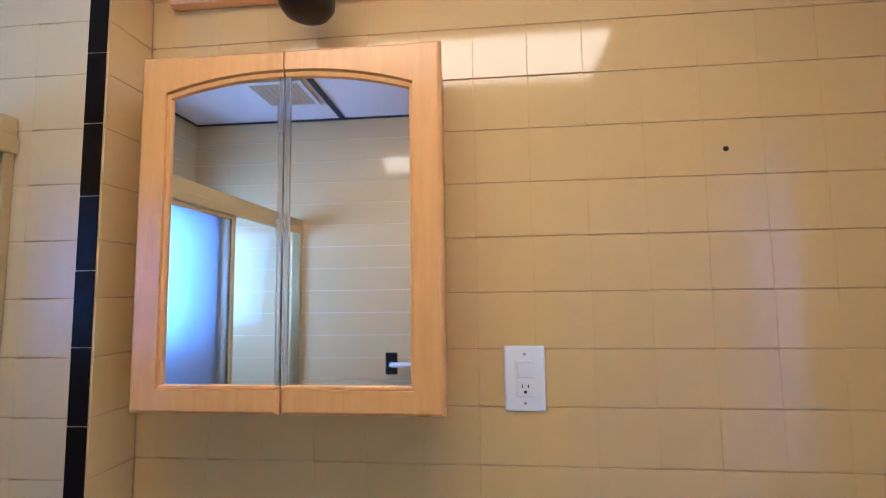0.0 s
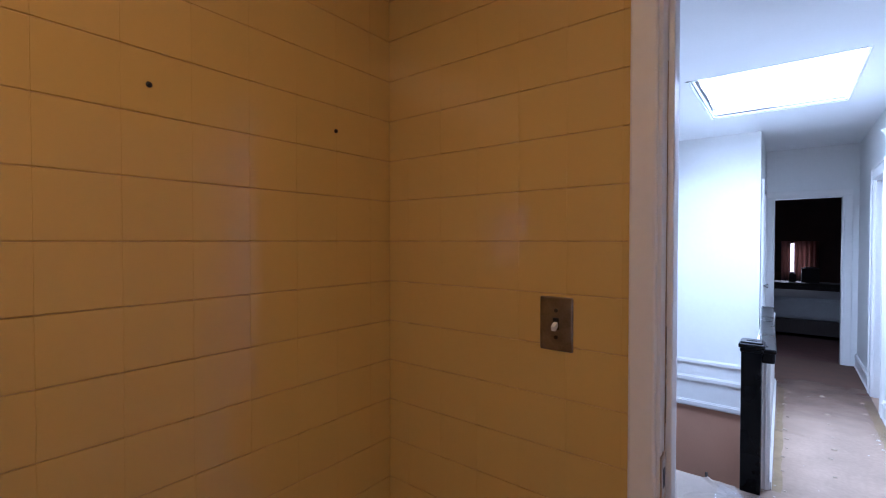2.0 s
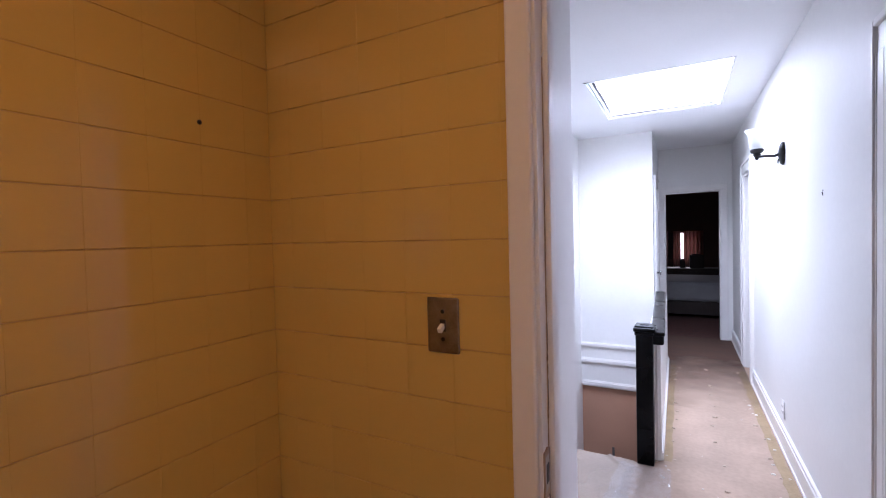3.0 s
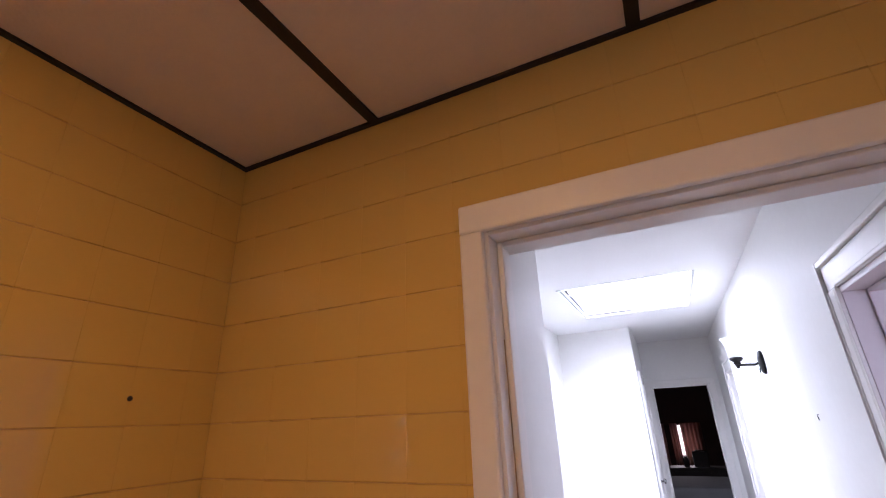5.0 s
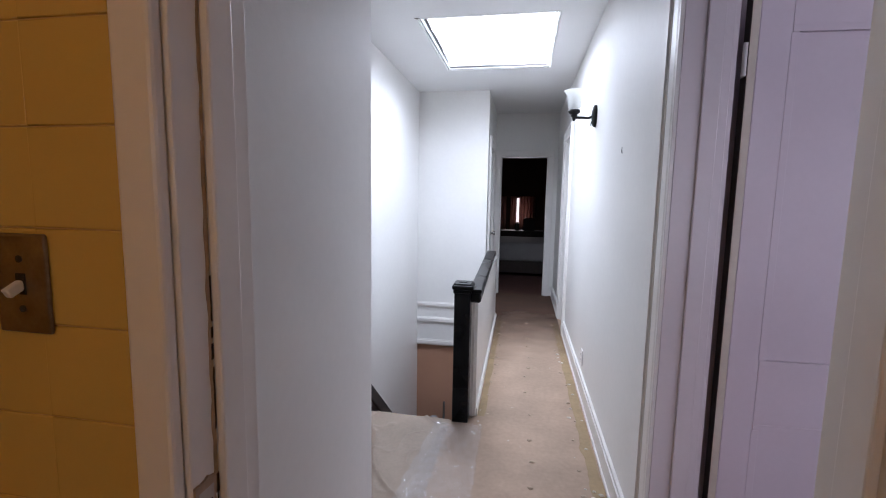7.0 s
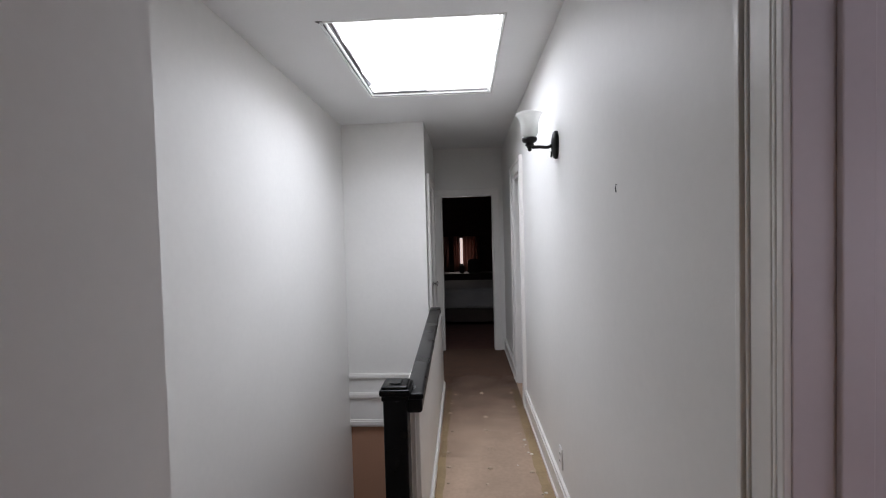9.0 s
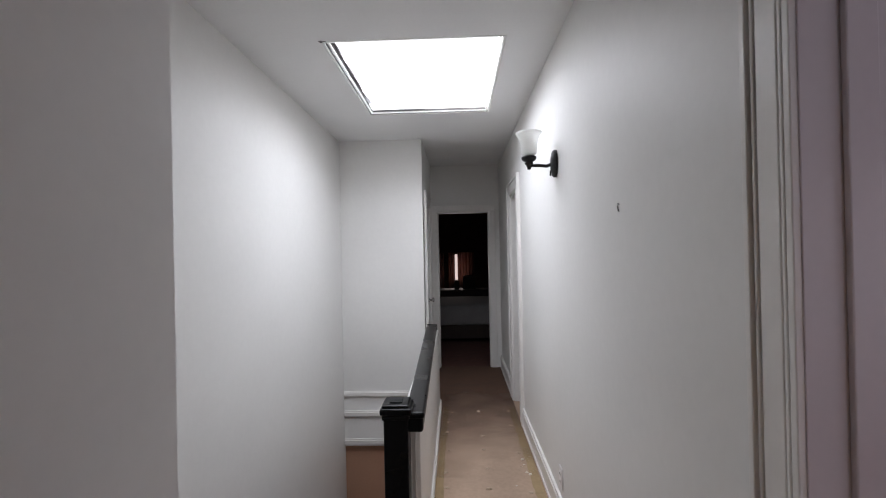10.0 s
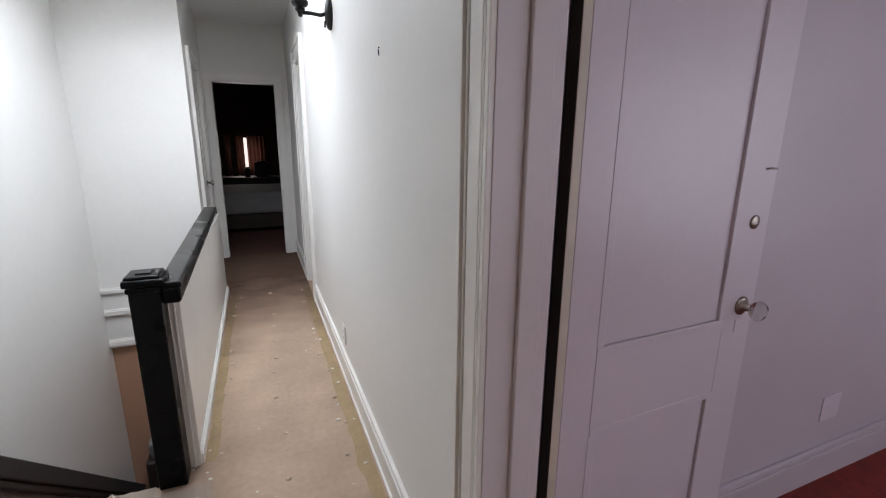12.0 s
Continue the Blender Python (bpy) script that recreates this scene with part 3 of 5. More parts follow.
def panel_door(name, w, h, t, material, panels, label):
    """A door leaf lying along local x from its hinge, front face at y=0, with recessed panels and mouldings."""
    root = thing(name, (0, 0, 0), label, "door")
    rec = 0.010
    bm = bmesh.new()
    box(bm, 0, w, rec, t - rec, 0, h)
    part("core", bm, material, root)
    bm = bmesh.new()
    px0, px1 = panels[0][0], panels[0][1]
    for ya, yb in ((0, rec + 0.001), (t - rec - 0.001, t)):
        box(bm, 0, px0, ya, yb, 0, h, 0.0015, 1)
        box(bm, px1, w, ya, yb, 0, h, 0.0015, 1)
        zz = [0]
        for p in sorted(panels, key=lambda q: q[2]):
            zz += [p[2], p[3]]
        zz.append(h)
        for a, b in zip(zz[0::2], zz[1::2]):
            box(bm, px0 + 0.0005, px1 - 0.0005, ya, yb, a, b, 0.0006, 1)
    part("stiles_and_rails", bm, material, root)
    for p in panels:
        bm = bmesh.new()
        for ya in (-0.0015, t - 0.0085):
            for a, b, c, d in ((p[0], p[1], p[2], p[2] + 0.02), (p[0], p[1], p[3] - 0.02, p[3]), (p[0] - 0.003, p[0] + 0.02, p[2] + 0.02, p[3] - 0.02), (p[1] - 0.02, p[1], p[2] + 0.02, p[3] - 0.02)):
                box(bm, a, b, ya, ya + 0.010, c, d, 0.0015)
        part("panel_moulding", bm, material, root)
        bm = bmesh.new()
        box(bm, p[0] + 0.02, p[1] - 0.02, rec - 0.003, t - rec + 0.003, p[2] + 0.02, p[3] - 0.02, 0.002, 1)
        part("panel", bm, material, root)
    return root


def knob_parts(root, x, z, y, glass=False, side=-1, mat_rose=None):
    m = Matrix.Translation((x, y, z)) @ Matrix.Rotation(radians(90 if side < 0 else -90), 4, "X")
    rose = part("rose", lathe([(0.027, 0), (0.027, 0.003), (0.022, 0.006), (0.012, 0.008), (0.010, 0.03)], m), mat_rose or M_CHROME, root, "worn brass and steel rose", True)
    k = part("knob", lathe([(0.010, 0.028), (0.020, 0.032), (0.027, 0.042), (0.028, 0.052), (0.022, 0.060), (0.010, 0.062)], m, 10 if glass else 24), M_GLASS if glass else M_CHROME, root, "faceted glass knob" if glass else "small metal knob", not glass)
    return k


bed_door = panel_door("bedroom_door", 0.662, 2.035, 0.036, M_LILAC_LIT, [(0.092, 0.541, 0.86, 1.925), (0.092, 0.541, 0.22, 0.66)], "pale lilac panelled bedroom door standing open, scuffed")
knob_parts(bed_door, 0.609, 0.912, 0.0, glass=True, mat_rose=M_TARNISH)
m = Matrix.Translation((0.602, 0, 1.15)) @ Matrix.Rotation(radians(90), 4, "X")
part("lock_cylinder", lathe([(0.019, 0), (0.019, 0.003), (0.015, 0.005), (0.004, 0.0055)], m), M_TARNISH, bed_door, "tarnished steel lock cylinder", True)
part("key_stub", tube([(0.616, 0.0, 1.29), (0.616, -0.014, 1.292), (0.634, -0.016, 1.291)], 0.0028), M_STEEL, bed_door, "small bent steel hook", True)
part("keyhole_plate", boxes((0.592, 0.608, -0.002, 0.0005, 0.835, 0.872), bevel=0.001), M_LILAC_LIT, bed_door)
part("hinge_stile_strip", boxes((-0.024, 0.0, 0.0006, 0.0354, 0, 2.035), bevel=0.002), M_EDGE, bed_door, "cream hinge stile edge")
# Near-black strip puts the shade of the hinge-side gap into the edge's colour.
part("hinge_gap_shade", boxes((-0.0262, -0.0242, 0.001, 0.035, 0.002, 2.033)), M_GAP_SHADE_CRACK, bed_door, "hinge edge coloured near black for the shaded gap")
for z in (0.25, 1.83):
    h = part("hinge", lathe([(0.007, -0.05), (0.007, 0.05)], Matrix.Translation((-0.030, 0.008, z)), 12), M_TRIM, bed_door, "painted butt hinge")
    part("hinge_leaf", boxes((-0.0282, -0.0258, 0.004, 0.033, z - 0.05, z + 0.05), bevel=0.0005), M_TRIM, bed_door)
bed_door.matrix_world = pose(1.0935, 3.494, 0.008, 0, 0, 1.5)

bath_door = panel_door("bathroom_door", 0.70, 2.01, 0.036, M_TRIM, [(0.11, 0.59, 1.05, 1.90), (0.11, 0.59, 0.22, 0.90)], "white painted bathroom door standing wide open")
knob_parts(bath_door, 0.64, 0.95, 0.0)
bath_door.matrix_world = pose(DJ1 + 0.008, BY1 - 0.012, 0.008, 0, 0, -90)

cor_door = panel_door("corridor_door", LD[1] - LD[0] - 0.006, 2.02, 0.036, M_TRIM, [(0.10, 0.51, 0.95, 1.9), (0.10, 0.51, 0.2, 0.8)], "white closed corridor door beside the stair wall")
knob_parts(cor_door, 0.555, 0.93, 0.0)
cor_door.matrix_world = pose(CORR_X - 0.012, LD[0] + 0.003, 0.006, 0, 0, 90)

side_door = panel_door("side_room_door", CD[1] - CD[0] - 0.05, 2.0, 0.036, M_TRIM, [(0.09, 0.39, 0.95, 1.88), (0.09, 0.39, 0.2, 0.8)], "white side room door standing open")
side_door.matrix_world = pose(RX + 0.147, CD[1] - 0.03, 0.006, 0, 0, 3)

# strike plate and worn paint on the bathroom jamb
strike = thing("strike_plate", (DJ0 + 0.001, BY1 + 0.02, 1.005), "worn steel strike plate in the white jamb", "strike plate")
part("plate", boxes((0, 0.0025, -0.013, 0.013, -0.035, 0.035), bevel=0.0008), M_STEEL, strike)
part("latch_hole", boxes((0.002, 0.0034, -0.008, 0.009, -0.020, 0.018), bevel=0.0006), M_DARK, strike)
bm = boxes((-0.001, 0.0022, -0.017, 0.017, -0.05, 0.046))
bmesh.ops.subdivide_edges(bm, edges=bm.edges[:], cuts=5, use_grid_fill=True)
for v in bm.verts:
    v.co.y += 0.005 * noise.noise(Vector((v.co.z * 60, v.co.y * 20, 1.0)))
    v.co.z += 0.006 * noise.noise(Vector((v.co.y * 90, v.co.z * 15, 4.0)))
part("splintered_mortise", bm, M_WORN, strike, "splintered dark mortise round the plate")

chips = tagged(new("trim_paint_crack"), label="brown cracks in the chipped white jamb paint", kind="structure")
for z0_, z1_, w_ in ((1.105, 1.185, 0.0022), (1.195, 1.215, 0.003), (1.222, 1.236, 0.0026), (1.243, 1.30, 0.0018), (1.02, 1.045, 0.004), (0.93, 0.965, 0.003)):
    bm = boxes((DJ0 - 0.001, DJ0 + 0.0012, 2.411 - w_, 2.411 + w_ * 0.4, z0_, z1_))
    bmesh.ops.subdivide_edges(bm, edges=[e for e in bm.edges if abs(e.verts[0].co.z - e.verts[1].co.z) > 0.005], cuts=5)
    for v in bm.verts:
        v.co.y += 0.0016 * noise.noise(Vector((v.co.z * 90, 3.0, 1.0)))
    part("crack", bm, M_GAP_SHADE_CRACK, chips)

# ---- medicine cabinet ----
CY0, CY1, CZ0, CZ1, CF, CS = 0.57, 1.174, 1.254, 1.953, -0.56, 0.867
cab = thing("medicine_cabinet", (BX0, (CY0 + CY1) / 2, CZ0), "honey maple medicine cabinet with two arched mirror doors", "cabinet")
wpart("body", boxes((BX0 + 0.001, CF - 0.021, CY0 + 0.008, CY1 - 0.008, CZ0 + 0.008, CZ1 - 0.008), bevel=0.003), M_MAPLE, cab)


def arch_z(y, lift=0.0):
    """Underside of the arched top rail."""
    u = abs(y - CS) / (CY1 - 0.055 - CS)
    return 1.868 + 0.037 * max(0.0, 1 - u ** 2.2) + lift


def rounded(x0, x1, y0, y1, z0, z1, sides, r=0.008):
    """A block whose front edges are rounded on the named sides only."""
    bm = boxes((x0, x1, y0, y1, z0, z1))
    hit = {"low": lambda a, b: a.y < y0 + 1e-5 and b.y < y0 + 1e-5, "high": lambda a, b: a.y > y1 - 1e-5 and b.y > y1 - 1e-5,
           "bottom": lambda a, b: a.z < z0 + 1e-5 and b.z < z0 + 1e-5, "top": lambda a, b: a.z > z1 - 1e-5 and b.z > z1 - 1e-5}
    front = [e for e in bm.edges if all(v.co.x > x1 - 1e-5 for v in e.verts) and any(hit[k](e.verts[0].co, e.verts[1].co) for k in sides)]
    bmesh.ops.bevel(bm, geom=front, offset=r, segments=4, affect="EDGES", profile=0.35)
    return bm


def stile_block(st, outer):
    return rounded(CF - 0.02, CF, st[0], st[1], CZ0, CZ1, (outer, "top", "bottom"))


def cab_door(y0, y1, outer):
    """One door: outer stile, bottom rail and arched top rail round a mirror; outer is the side with the stile."""
    w = 0.055
    ya, yb = (y0 + w, y1) if outer == "low" else (y0, y1 - w)
    st = (y0, y0 + w) if outer == "low" else (y1 - w, y1)
    root = wpart("door", stile_block(st, outer), M_MAPLE, cab, "maple door frame with arched rail")
    bm = rounded(CF - 0.02, CF - 0.0001, ya, yb, CZ0, CZ0 + 0.046, ("bottom", "high" if outer == "low" else "low"))
    wsub("bottom_rail", bm, M_MAPLE, root)
    n = 26
    bm = bmesh.new()
    rings = []
    for k in range(n + 1):
        y = ya + (yb - ya) * k / n
        z = arch_z(y)
        rings.append([bm.verts.new(v) for v in ((CF - 0.02, y, z), (CF - 0.0001, y, z + 0.006), (CF - 0.0001, y, CZ1 - 0.008), (CF - 0.006, y, CZ1 - 0.002), (CF - 0.02, y, CZ1 - 0.0002))])
    for a, b in zip(rings, rings[1:]):
        for k in range(5):
            bm.faces.new((a[k], a[(k + 1) % 5], b[(k + 1) % 5], b[k]))
    bm.faces.new(rings[0][::-1])
    bm.faces.new(rings[-1])
    bmesh.ops.recalc_face_normals(bm, faces=bm.faces)
    wsub("arched_rail", bm, M_MAPLE, root)
    bm = bmesh.new()
    rings = []
    for k in range(n + 1):
        y = ya + (yb - ya) * k / n
        z = arch_z(y)
        rings.append([bm.verts.new(v) for v in ((CF - 0.013, y, z - 0.009), (CF - 0.006, y, z - 0.006), (CF - 0.004, y, z + 0.002), (CF - 0.012, y, z + 0.002))])
    for a, b in zip(rings, rings[1:]):
        for k in range(4):
            bm.faces.new((a[k], a[(k + 1) % 4], b[(k + 1) % 4], b[k]))
    bmesh.ops.recalc_face_normals(bm, faces=bm.faces)
    box(bm, CF - 0.013, CF - 0.005, ya, yb, CZ0 + 0.046, CZ0 + 0.053, 0.002)
    yi = (ya, ya + 0.007) if outer == "low" else (yb - 0.007, yb)
    box(bm, CF - 0.013, CF - 0.005, yi[0], yi[1], CZ0 + 0.05, 1.87, 0.002)
    wsub("inner_bead", bm, M_MAPLE, root)
    bm = bmesh.new()
    box(bm, CF - 0.017, CF - 0.012, ya - 0.004, yb + 0.0, CZ0 + 0.04, 1.915)
    wsub("mirror", bm, M_MIRROR, root, "silvered mirror glass")
    return root


def wsub(name, bm, material, door, label=""):
    ob = link(name, bm, material)
    ob.parent = door
    if label:
        ob["label"] = label
    return ob


door_low = cab_door(CY0, CS - 0.0015, "low")
door_high = cab_door(CS + 0.0015, CY1, "high")
wpart("mirror_edge_strip", boxes((CF - 0.019, CF - 0.007, CS - 0.012, CS - 0.002, CZ0 + 0.046, 1.905), (CF - 0.019, CF - 0.008, CS + 0.002, CS + 0.012, CZ0 + 0.046, 1.905), bevel=0.002), M_CHROME, cab, "narrow chrome mirror edge")

for z0_, z1_ in ((1.785, 1.866), (1.585, 1.618)):
    wpart("mirror_clip", boxes((CF - 0.012, CF - 0.004, CS - 0.013, CS - 0.001, z0_, z1_), (CF - 0.010, CF - 0.002, CS - 0.010, CS - 0.004, z0_ + 0.008, z1_ - 0.008), bevel=0.0015), M_CHROME, cab, "small bright mirror clip")

# ---- electrical plates ----
gfci = thing("outlet_switch_plate", (BX0, 1.325, 1.2965), "white wall plate with rocker switch and outlet on yellow tile", "wall plate")
part("plate", boxes((0, 0.006, -0.0415, 0.0415, -0.0655, 0.0655), bevel=0.004), M_WHITE, gfci)
part("insert", boxes((0.005, 0.0085, -0.0185, 0.0185, -0.037, 0.037), bevel=0.0012), M_WHITE, gfci)
bm = boxes((-0.002, 0.003, -0.015, 0.015, -0.016, 0.016), bevel=0.0015)
bmesh.ops.transform(bm, matrix=Matrix.Translation((0.0095, 0, 0.018)) @ Matrix.Rotation(radians(6), 4, "Y"), verts=bm.verts)
part("rocker", bm, M_WHITE, gfci)
part("outlet_face", boxes((0.008, 0.010, -0.015, 0.015, -0.035, -0.004), bevel=0.001), M_WHITE, gfci)
for y in (-0.006, 0.006):
    part("slot", boxes((0.0095, 0.0106, y - 0.0011, y + 0.0011, -0.018, -0.011)), M_DARK, gfci)
part("ground_hole", boxes((0.0095, 0.0106, -0.003, 0.003, -0.029, -0.023), bevel=0.001), M_DARK, gfci)
for z in (-0.049, 0.049):
    part("screw", lathe([(0.003, 0), (0.003, 0.001), (0.001, 0.0015)], Matrix.Translation((0.006, 0, z)) @ Matrix.Rotation(radians(90), 4, "Y"), 12), M_STEEL, gfci)

sw = thing("switch_plate", (-0.1775, BY1, 1.288), "tarnished metal switch plate with white toggle on yellow tile", "switch plate")
part("plate", boxes((-0.0385, 0.0385, -0.005, 0, -0.060, 0.060), bevel=0.003), M_TARNISH, sw)
part("toggle_collar", boxes((-0.007, 0.007, -0.0062, -0.004, -0.013, 0.013), bevel=0.001), M_DARK, sw)
bm = boxes((-0.005, 0.005, -0.020, 0.0, -0.006, 0.006), bevel=0.002)
bmesh.ops.transform(bm, matrix=Matrix.Translation((0, -0.004, 0)) @ Matrix.Rotation(radians(28), 4, "X"), verts=bm.verts)
part("toggle", bm, M_WHITE, sw, "white plastic toggle")
for z in (-0.030, 0.030):
    part("screw", lathe([(0.0045, 0), (0.0045, 0.001), (0.001, 0.002)], Matrix.Translation((0, -0.005, z)) @ Matrix.Rotation(radians(90), 4, "X"), 12), M_DARK, sw)

for y, z in ((1.746, 1.759), (2.171, 1.757)):
    hole = thing("screw_hole", (BX0, y, z), "dark screw hole with a stub of anchor in the tile", "screw hole", "old screw holes")
    part("anchor", lathe([(0.0055, -0.002), (0.0055, 0.0012), (0.003, 0.0025), (0.0015, 0.006)], Matrix.Rotation(radians(90), 4, "Y"), 12), M_DARK, hole)

# ---- vanity light ----
light = thing("vanity_light", (BX0, 0.89, 2.17), "unlit vanity light bar with a black cup and glass globes", "light fixture")
part("backplate", boxes((0.0, 0.03, -0.36, 0.36, -0.03, 0.05), bevel=0.01), M_MAPLE, light, "pale wooden backplate")
for y, ismid in ((-0.26, 0), (0.0, 1), (0.26, 0)):
    part("arm", tube([(0.02, y, 0.0), (0.06, y, -0.012), (0.10, y, -0.005), (0.113, y, 0.015), (0.115, y, 0.04)], 0.012), M_IRON, light, "", True)
    if ismid:
        part("socket_cup", lathe([(0.004, -0.160), (0.030, -0.158), (0.046, -0.151), (0.055, -0.138), (0.058, -0.10), (0.034, -0.03)], Matrix.Translation((0.115, y + 0.012, 0.022))), M_IRON, light, "black metal cup", True)
    part("globe", lathe([(0.012, -0.07), (0.045, -0.058), (0.068, -0.03), (0.074, 0.0), (0.066, 0.035), (0.042, 0.062), (0.006, 0.074)], Matrix.Translation((0.115, y, 0.10))), M_OPAL, light, "unlit white glass globe", True)

clt = thing("ceiling_light", (0.065, 1.13, BATH_Z - 0.0046), "long lit ceiling light with a warm glowing diffuser", "ceiling light")
part("housing", boxes((-0.185, 0.185, -0.60, 0.60, -0.014, 0), bevel=0.003), M_WHITE, clt)
part("diffuser", boxes((-0.165, 0.165, -0.575, 0.575, -0.034, -0.014), bevel=0.006), M_DIFFUSER, clt, "glowing warm diffuser")
for y in (-0.59, 0.59):
    part("end_cap", boxes((-0.175, 0.175, y - 0.012, y + 0.012, -0.038, -0.0135), bevel=0.003), M_WHITE, clt)

# ---- shower enclosure, bathtub, vent, towel bar ----
SHY, SHZ = 0.255, 1.815
tub = thing("bathtub", ((PX + BX1) / 2, (BY0 + SHY) / 2, 0), "white bathtub behind the sliding shower doors", "bathtub")
bm = boxes((PX, BX1, BY0, SHY + 0.035, 0, 0.42), bevel=0.02)
cut = [f for f in bm.faces if f.normal.z > 0.9]
res = bmesh.ops.inset_region(bm, faces=[max(cut, key=lambda f: f.calc_area())], thickness=0.07, depth=-0.3)
wpart("basin", bm, M_WHITE, tub)
shower = thing("shower_enclosure", ((PX + BX1) / 2, SHY, 0.42), "gold framed sliding shower doors with frosted glass, half open", "shower door")
wpart("header", boxes((PX, BX1, SHY - 0.03, SHY + 0.03, SHZ - 0.03, SHZ + 0.034), (PX, BX1, SHY + 0.012, SHY + 0.036, SHZ - 0.045, SHZ - 0.008), bevel=0.006), M_GOLD, shower, "gold aluminium header")
wpart("sill_track", boxes((PX, BX1, SHY - 0.03, SHY + 0.03, 0.421, 0.45), bevel=0.005), M_GOLD, shower)
for x in (PX, BX1 - 0.025):
    wpart("wall_jamb", boxes((x + 0.001, x + 0.024, SHY - 0.025, SHY + 0.025, 0.45, SHZ - 0.03), bevel=0.003), M_GOLD, shower)
for x0_, x1_, y_ in ((PX + 0.03, 0.265, SHY + 0.012), (PX + 0.06, 0.22, SHY - 0.012)):
    door = wpart("sliding_panel", boxes((x0_, x1_, y_ - 0.0025, y_ + 0.0025, 0.47, SHZ - 0.035)), M_FROST, shower, "pebbled frosted glass panel")
    wsub("panel_frame", boxes((x0_ - 0.004, x0_ + 0.02, y_ - 0.009, y_ + 0.009, 0.452, SHZ - 0.032), (x1_ - 0.024, x1_ + 0.004, y_ - 0.009, y_ + 0.009, 0.452, SHZ - 0.032), (x0_ + 0.02, x1_ - 0.024, y_ - 0.009, y_ + 0.009, 0.452, 0.48), (x0_ + 0.02, x1_ - 0.024, y_ - 0.009, y_ + 0.009, SHZ - 0.06, SHZ - 0.032), bevel=0.003), M_GOLD, door)
vent = thing("ceiling_vent", (0.55, 0.33, BATH_Z - 0.004), "square tan ceiling vent in a pale frame", "vent")
part("frame", boxes((-0.135, 0.135, -0.135, -0.112, -0.008, 0), (-0.135, 0.135, 0.112, 0.135, -0.008, 0), (-0.135, -0.112, -0.112, 0.112, -0.008, 0), (0.112, 0.135, -0.112, 0.112, -0.008, 0), bevel=0.003), M_PANEL, vent)
part("backing", boxes((-0.112, 0.112, -0.112, 0.112, -0.002, 0)), M_VENT, vent)
for k in range(8):
    part("slat", boxes((-0.112, 0.112, -0.106 + k * 0.028, -0.088 + k * 0.028, -0.0036, -0.0018), bevel=0.0004), M_VENT, vent)
bar = thing("towel_holder", (BX1, 0.765, 1.095), "black bracket with a white roller on the tiled wall", "towel holder")
part("bracket", boxes((-0.012, 0, -0.03, 0.03, -0.055, 0.055), bevel=0.004), M_IRON, bar)
part("arm", boxes((-0.06, -0.01, -0.012, 0.012, -0.012, 0.012), bevel=0.004), M_IRON, bar)
part("roller", tube([(-0.05, 0.0, -0.0), (-0.05, 0.14, -0.0)], 0.013), M_WHITE, bar, "white roller", True)
bw = tagged(new("window_bath"), label="frosted bathroom window above the bathtub", kind="structure")
part("pane", boxes((WIN[0], WIN[1], BY0 - 0.09, BY0 - 0.08, WIN[2], WIN[3])), M_WINDOWGLOW, bw)
part("window_frame", boxes((WIN[0], WIN[0] + 0.03, BY0 - 0.08, BY0 - 0.03, WIN[2], WIN[3]), (WIN[1] - 0.03, WIN[1], BY0 - 0.08, BY0 - 0.03, WIN[2], WIN[3]), (WIN[0] + 0.03, WIN[1] - 0.03, BY0 - 0.08, BY0 - 0.03, WIN[2], WIN[2] + 0.03), (WIN[0] + 0.03, WIN[1] - 0.03, BY0 - 0.08, BY0 - 0.03, WIN[3] - 0.03, WIN[3])), M_TRIM, bw)
part("pane", boxes((BWX + 0.09, BWX + 0.099, 0.95, 2.25, 0.7, 2.1)), M_WINDOWGLOW, tagged(new("window_bedroom"), label="bright bedroom window", kind="structure"))
# Unseen glowing pane, added behind the bedroom fill lamp.
part("pane", boxes((1.55, 2.45, 0.402, 0.411, 0.8, 2.1)), M_WINDOWGLOW, tagged(new("window_bedroom_added"), label="added unseen opening with a glowing pane for bedroom fill light", kind="structure"))

# ---- stair, knee wall, newel ----
RISE, RUN = 0.2, 0.222
stairs = thing("staircase", (SX, LAND_Y, LOW), "steep enclosed staircase going down from the landing", "staircase")
for k in range(12):
    y, z = LAND_Y + k * RUN, -(k + 1) * RISE
    wpart("step", boxes((SX + 0.001, 0.029, y, y + RUN + 0.025, z - 0.03, z), (SX + 0.001, 0.029, y + RUN + 0.001, y + RUN + 0.02, z - RISE, z - 0.03), bevel=0.004), M_DARKFLOOR, stairs)
structure("trim_landing_edge", boxes((SX, 0.0, LAND_Y, LAND_Y + 0.014, -0.22, -0.004), bevel=0.003), M_PAPER, "covered landing edge")


def slant(xa0, xa1, xb0, xb1, ya, yb, z0, z1, zb0=None, zb1=None, bevel=0.0):
    """A beam from ya to yb whose ends have their own x range (and heights)."""
    zb0 = z0 if zb0 is None else zb0
    zb1 = z1 if zb1 is None else zb1
    bm = bmesh.new()
    v = [bm.verts.new(p) for p in ((xa0, ya, z0), (xa1, ya, z0), (xa1, ya, z1), (xa0, ya, z1), (xb0, yb, zb0), (xb1, yb, zb0), (xb1, yb, zb1), (xb0, yb, zb1))]
    for f in ((0, 3, 2, 1), (4, 5, 6, 7), (0, 1, 5, 4), (1, 2, 6, 5), (2, 3, 7, 6), (3, 0, 4, 7)):
        bm.faces.new([v[i] for i in f])
    bmesh.ops.recalc_face_normals(bm, faces=bm.faces)
    if bevel:
        bmesh.ops.bevel(bm, geom=list(bm.edges), offset=bevel, segments=3, affect="EDGES", profile=0.5)
    return bm


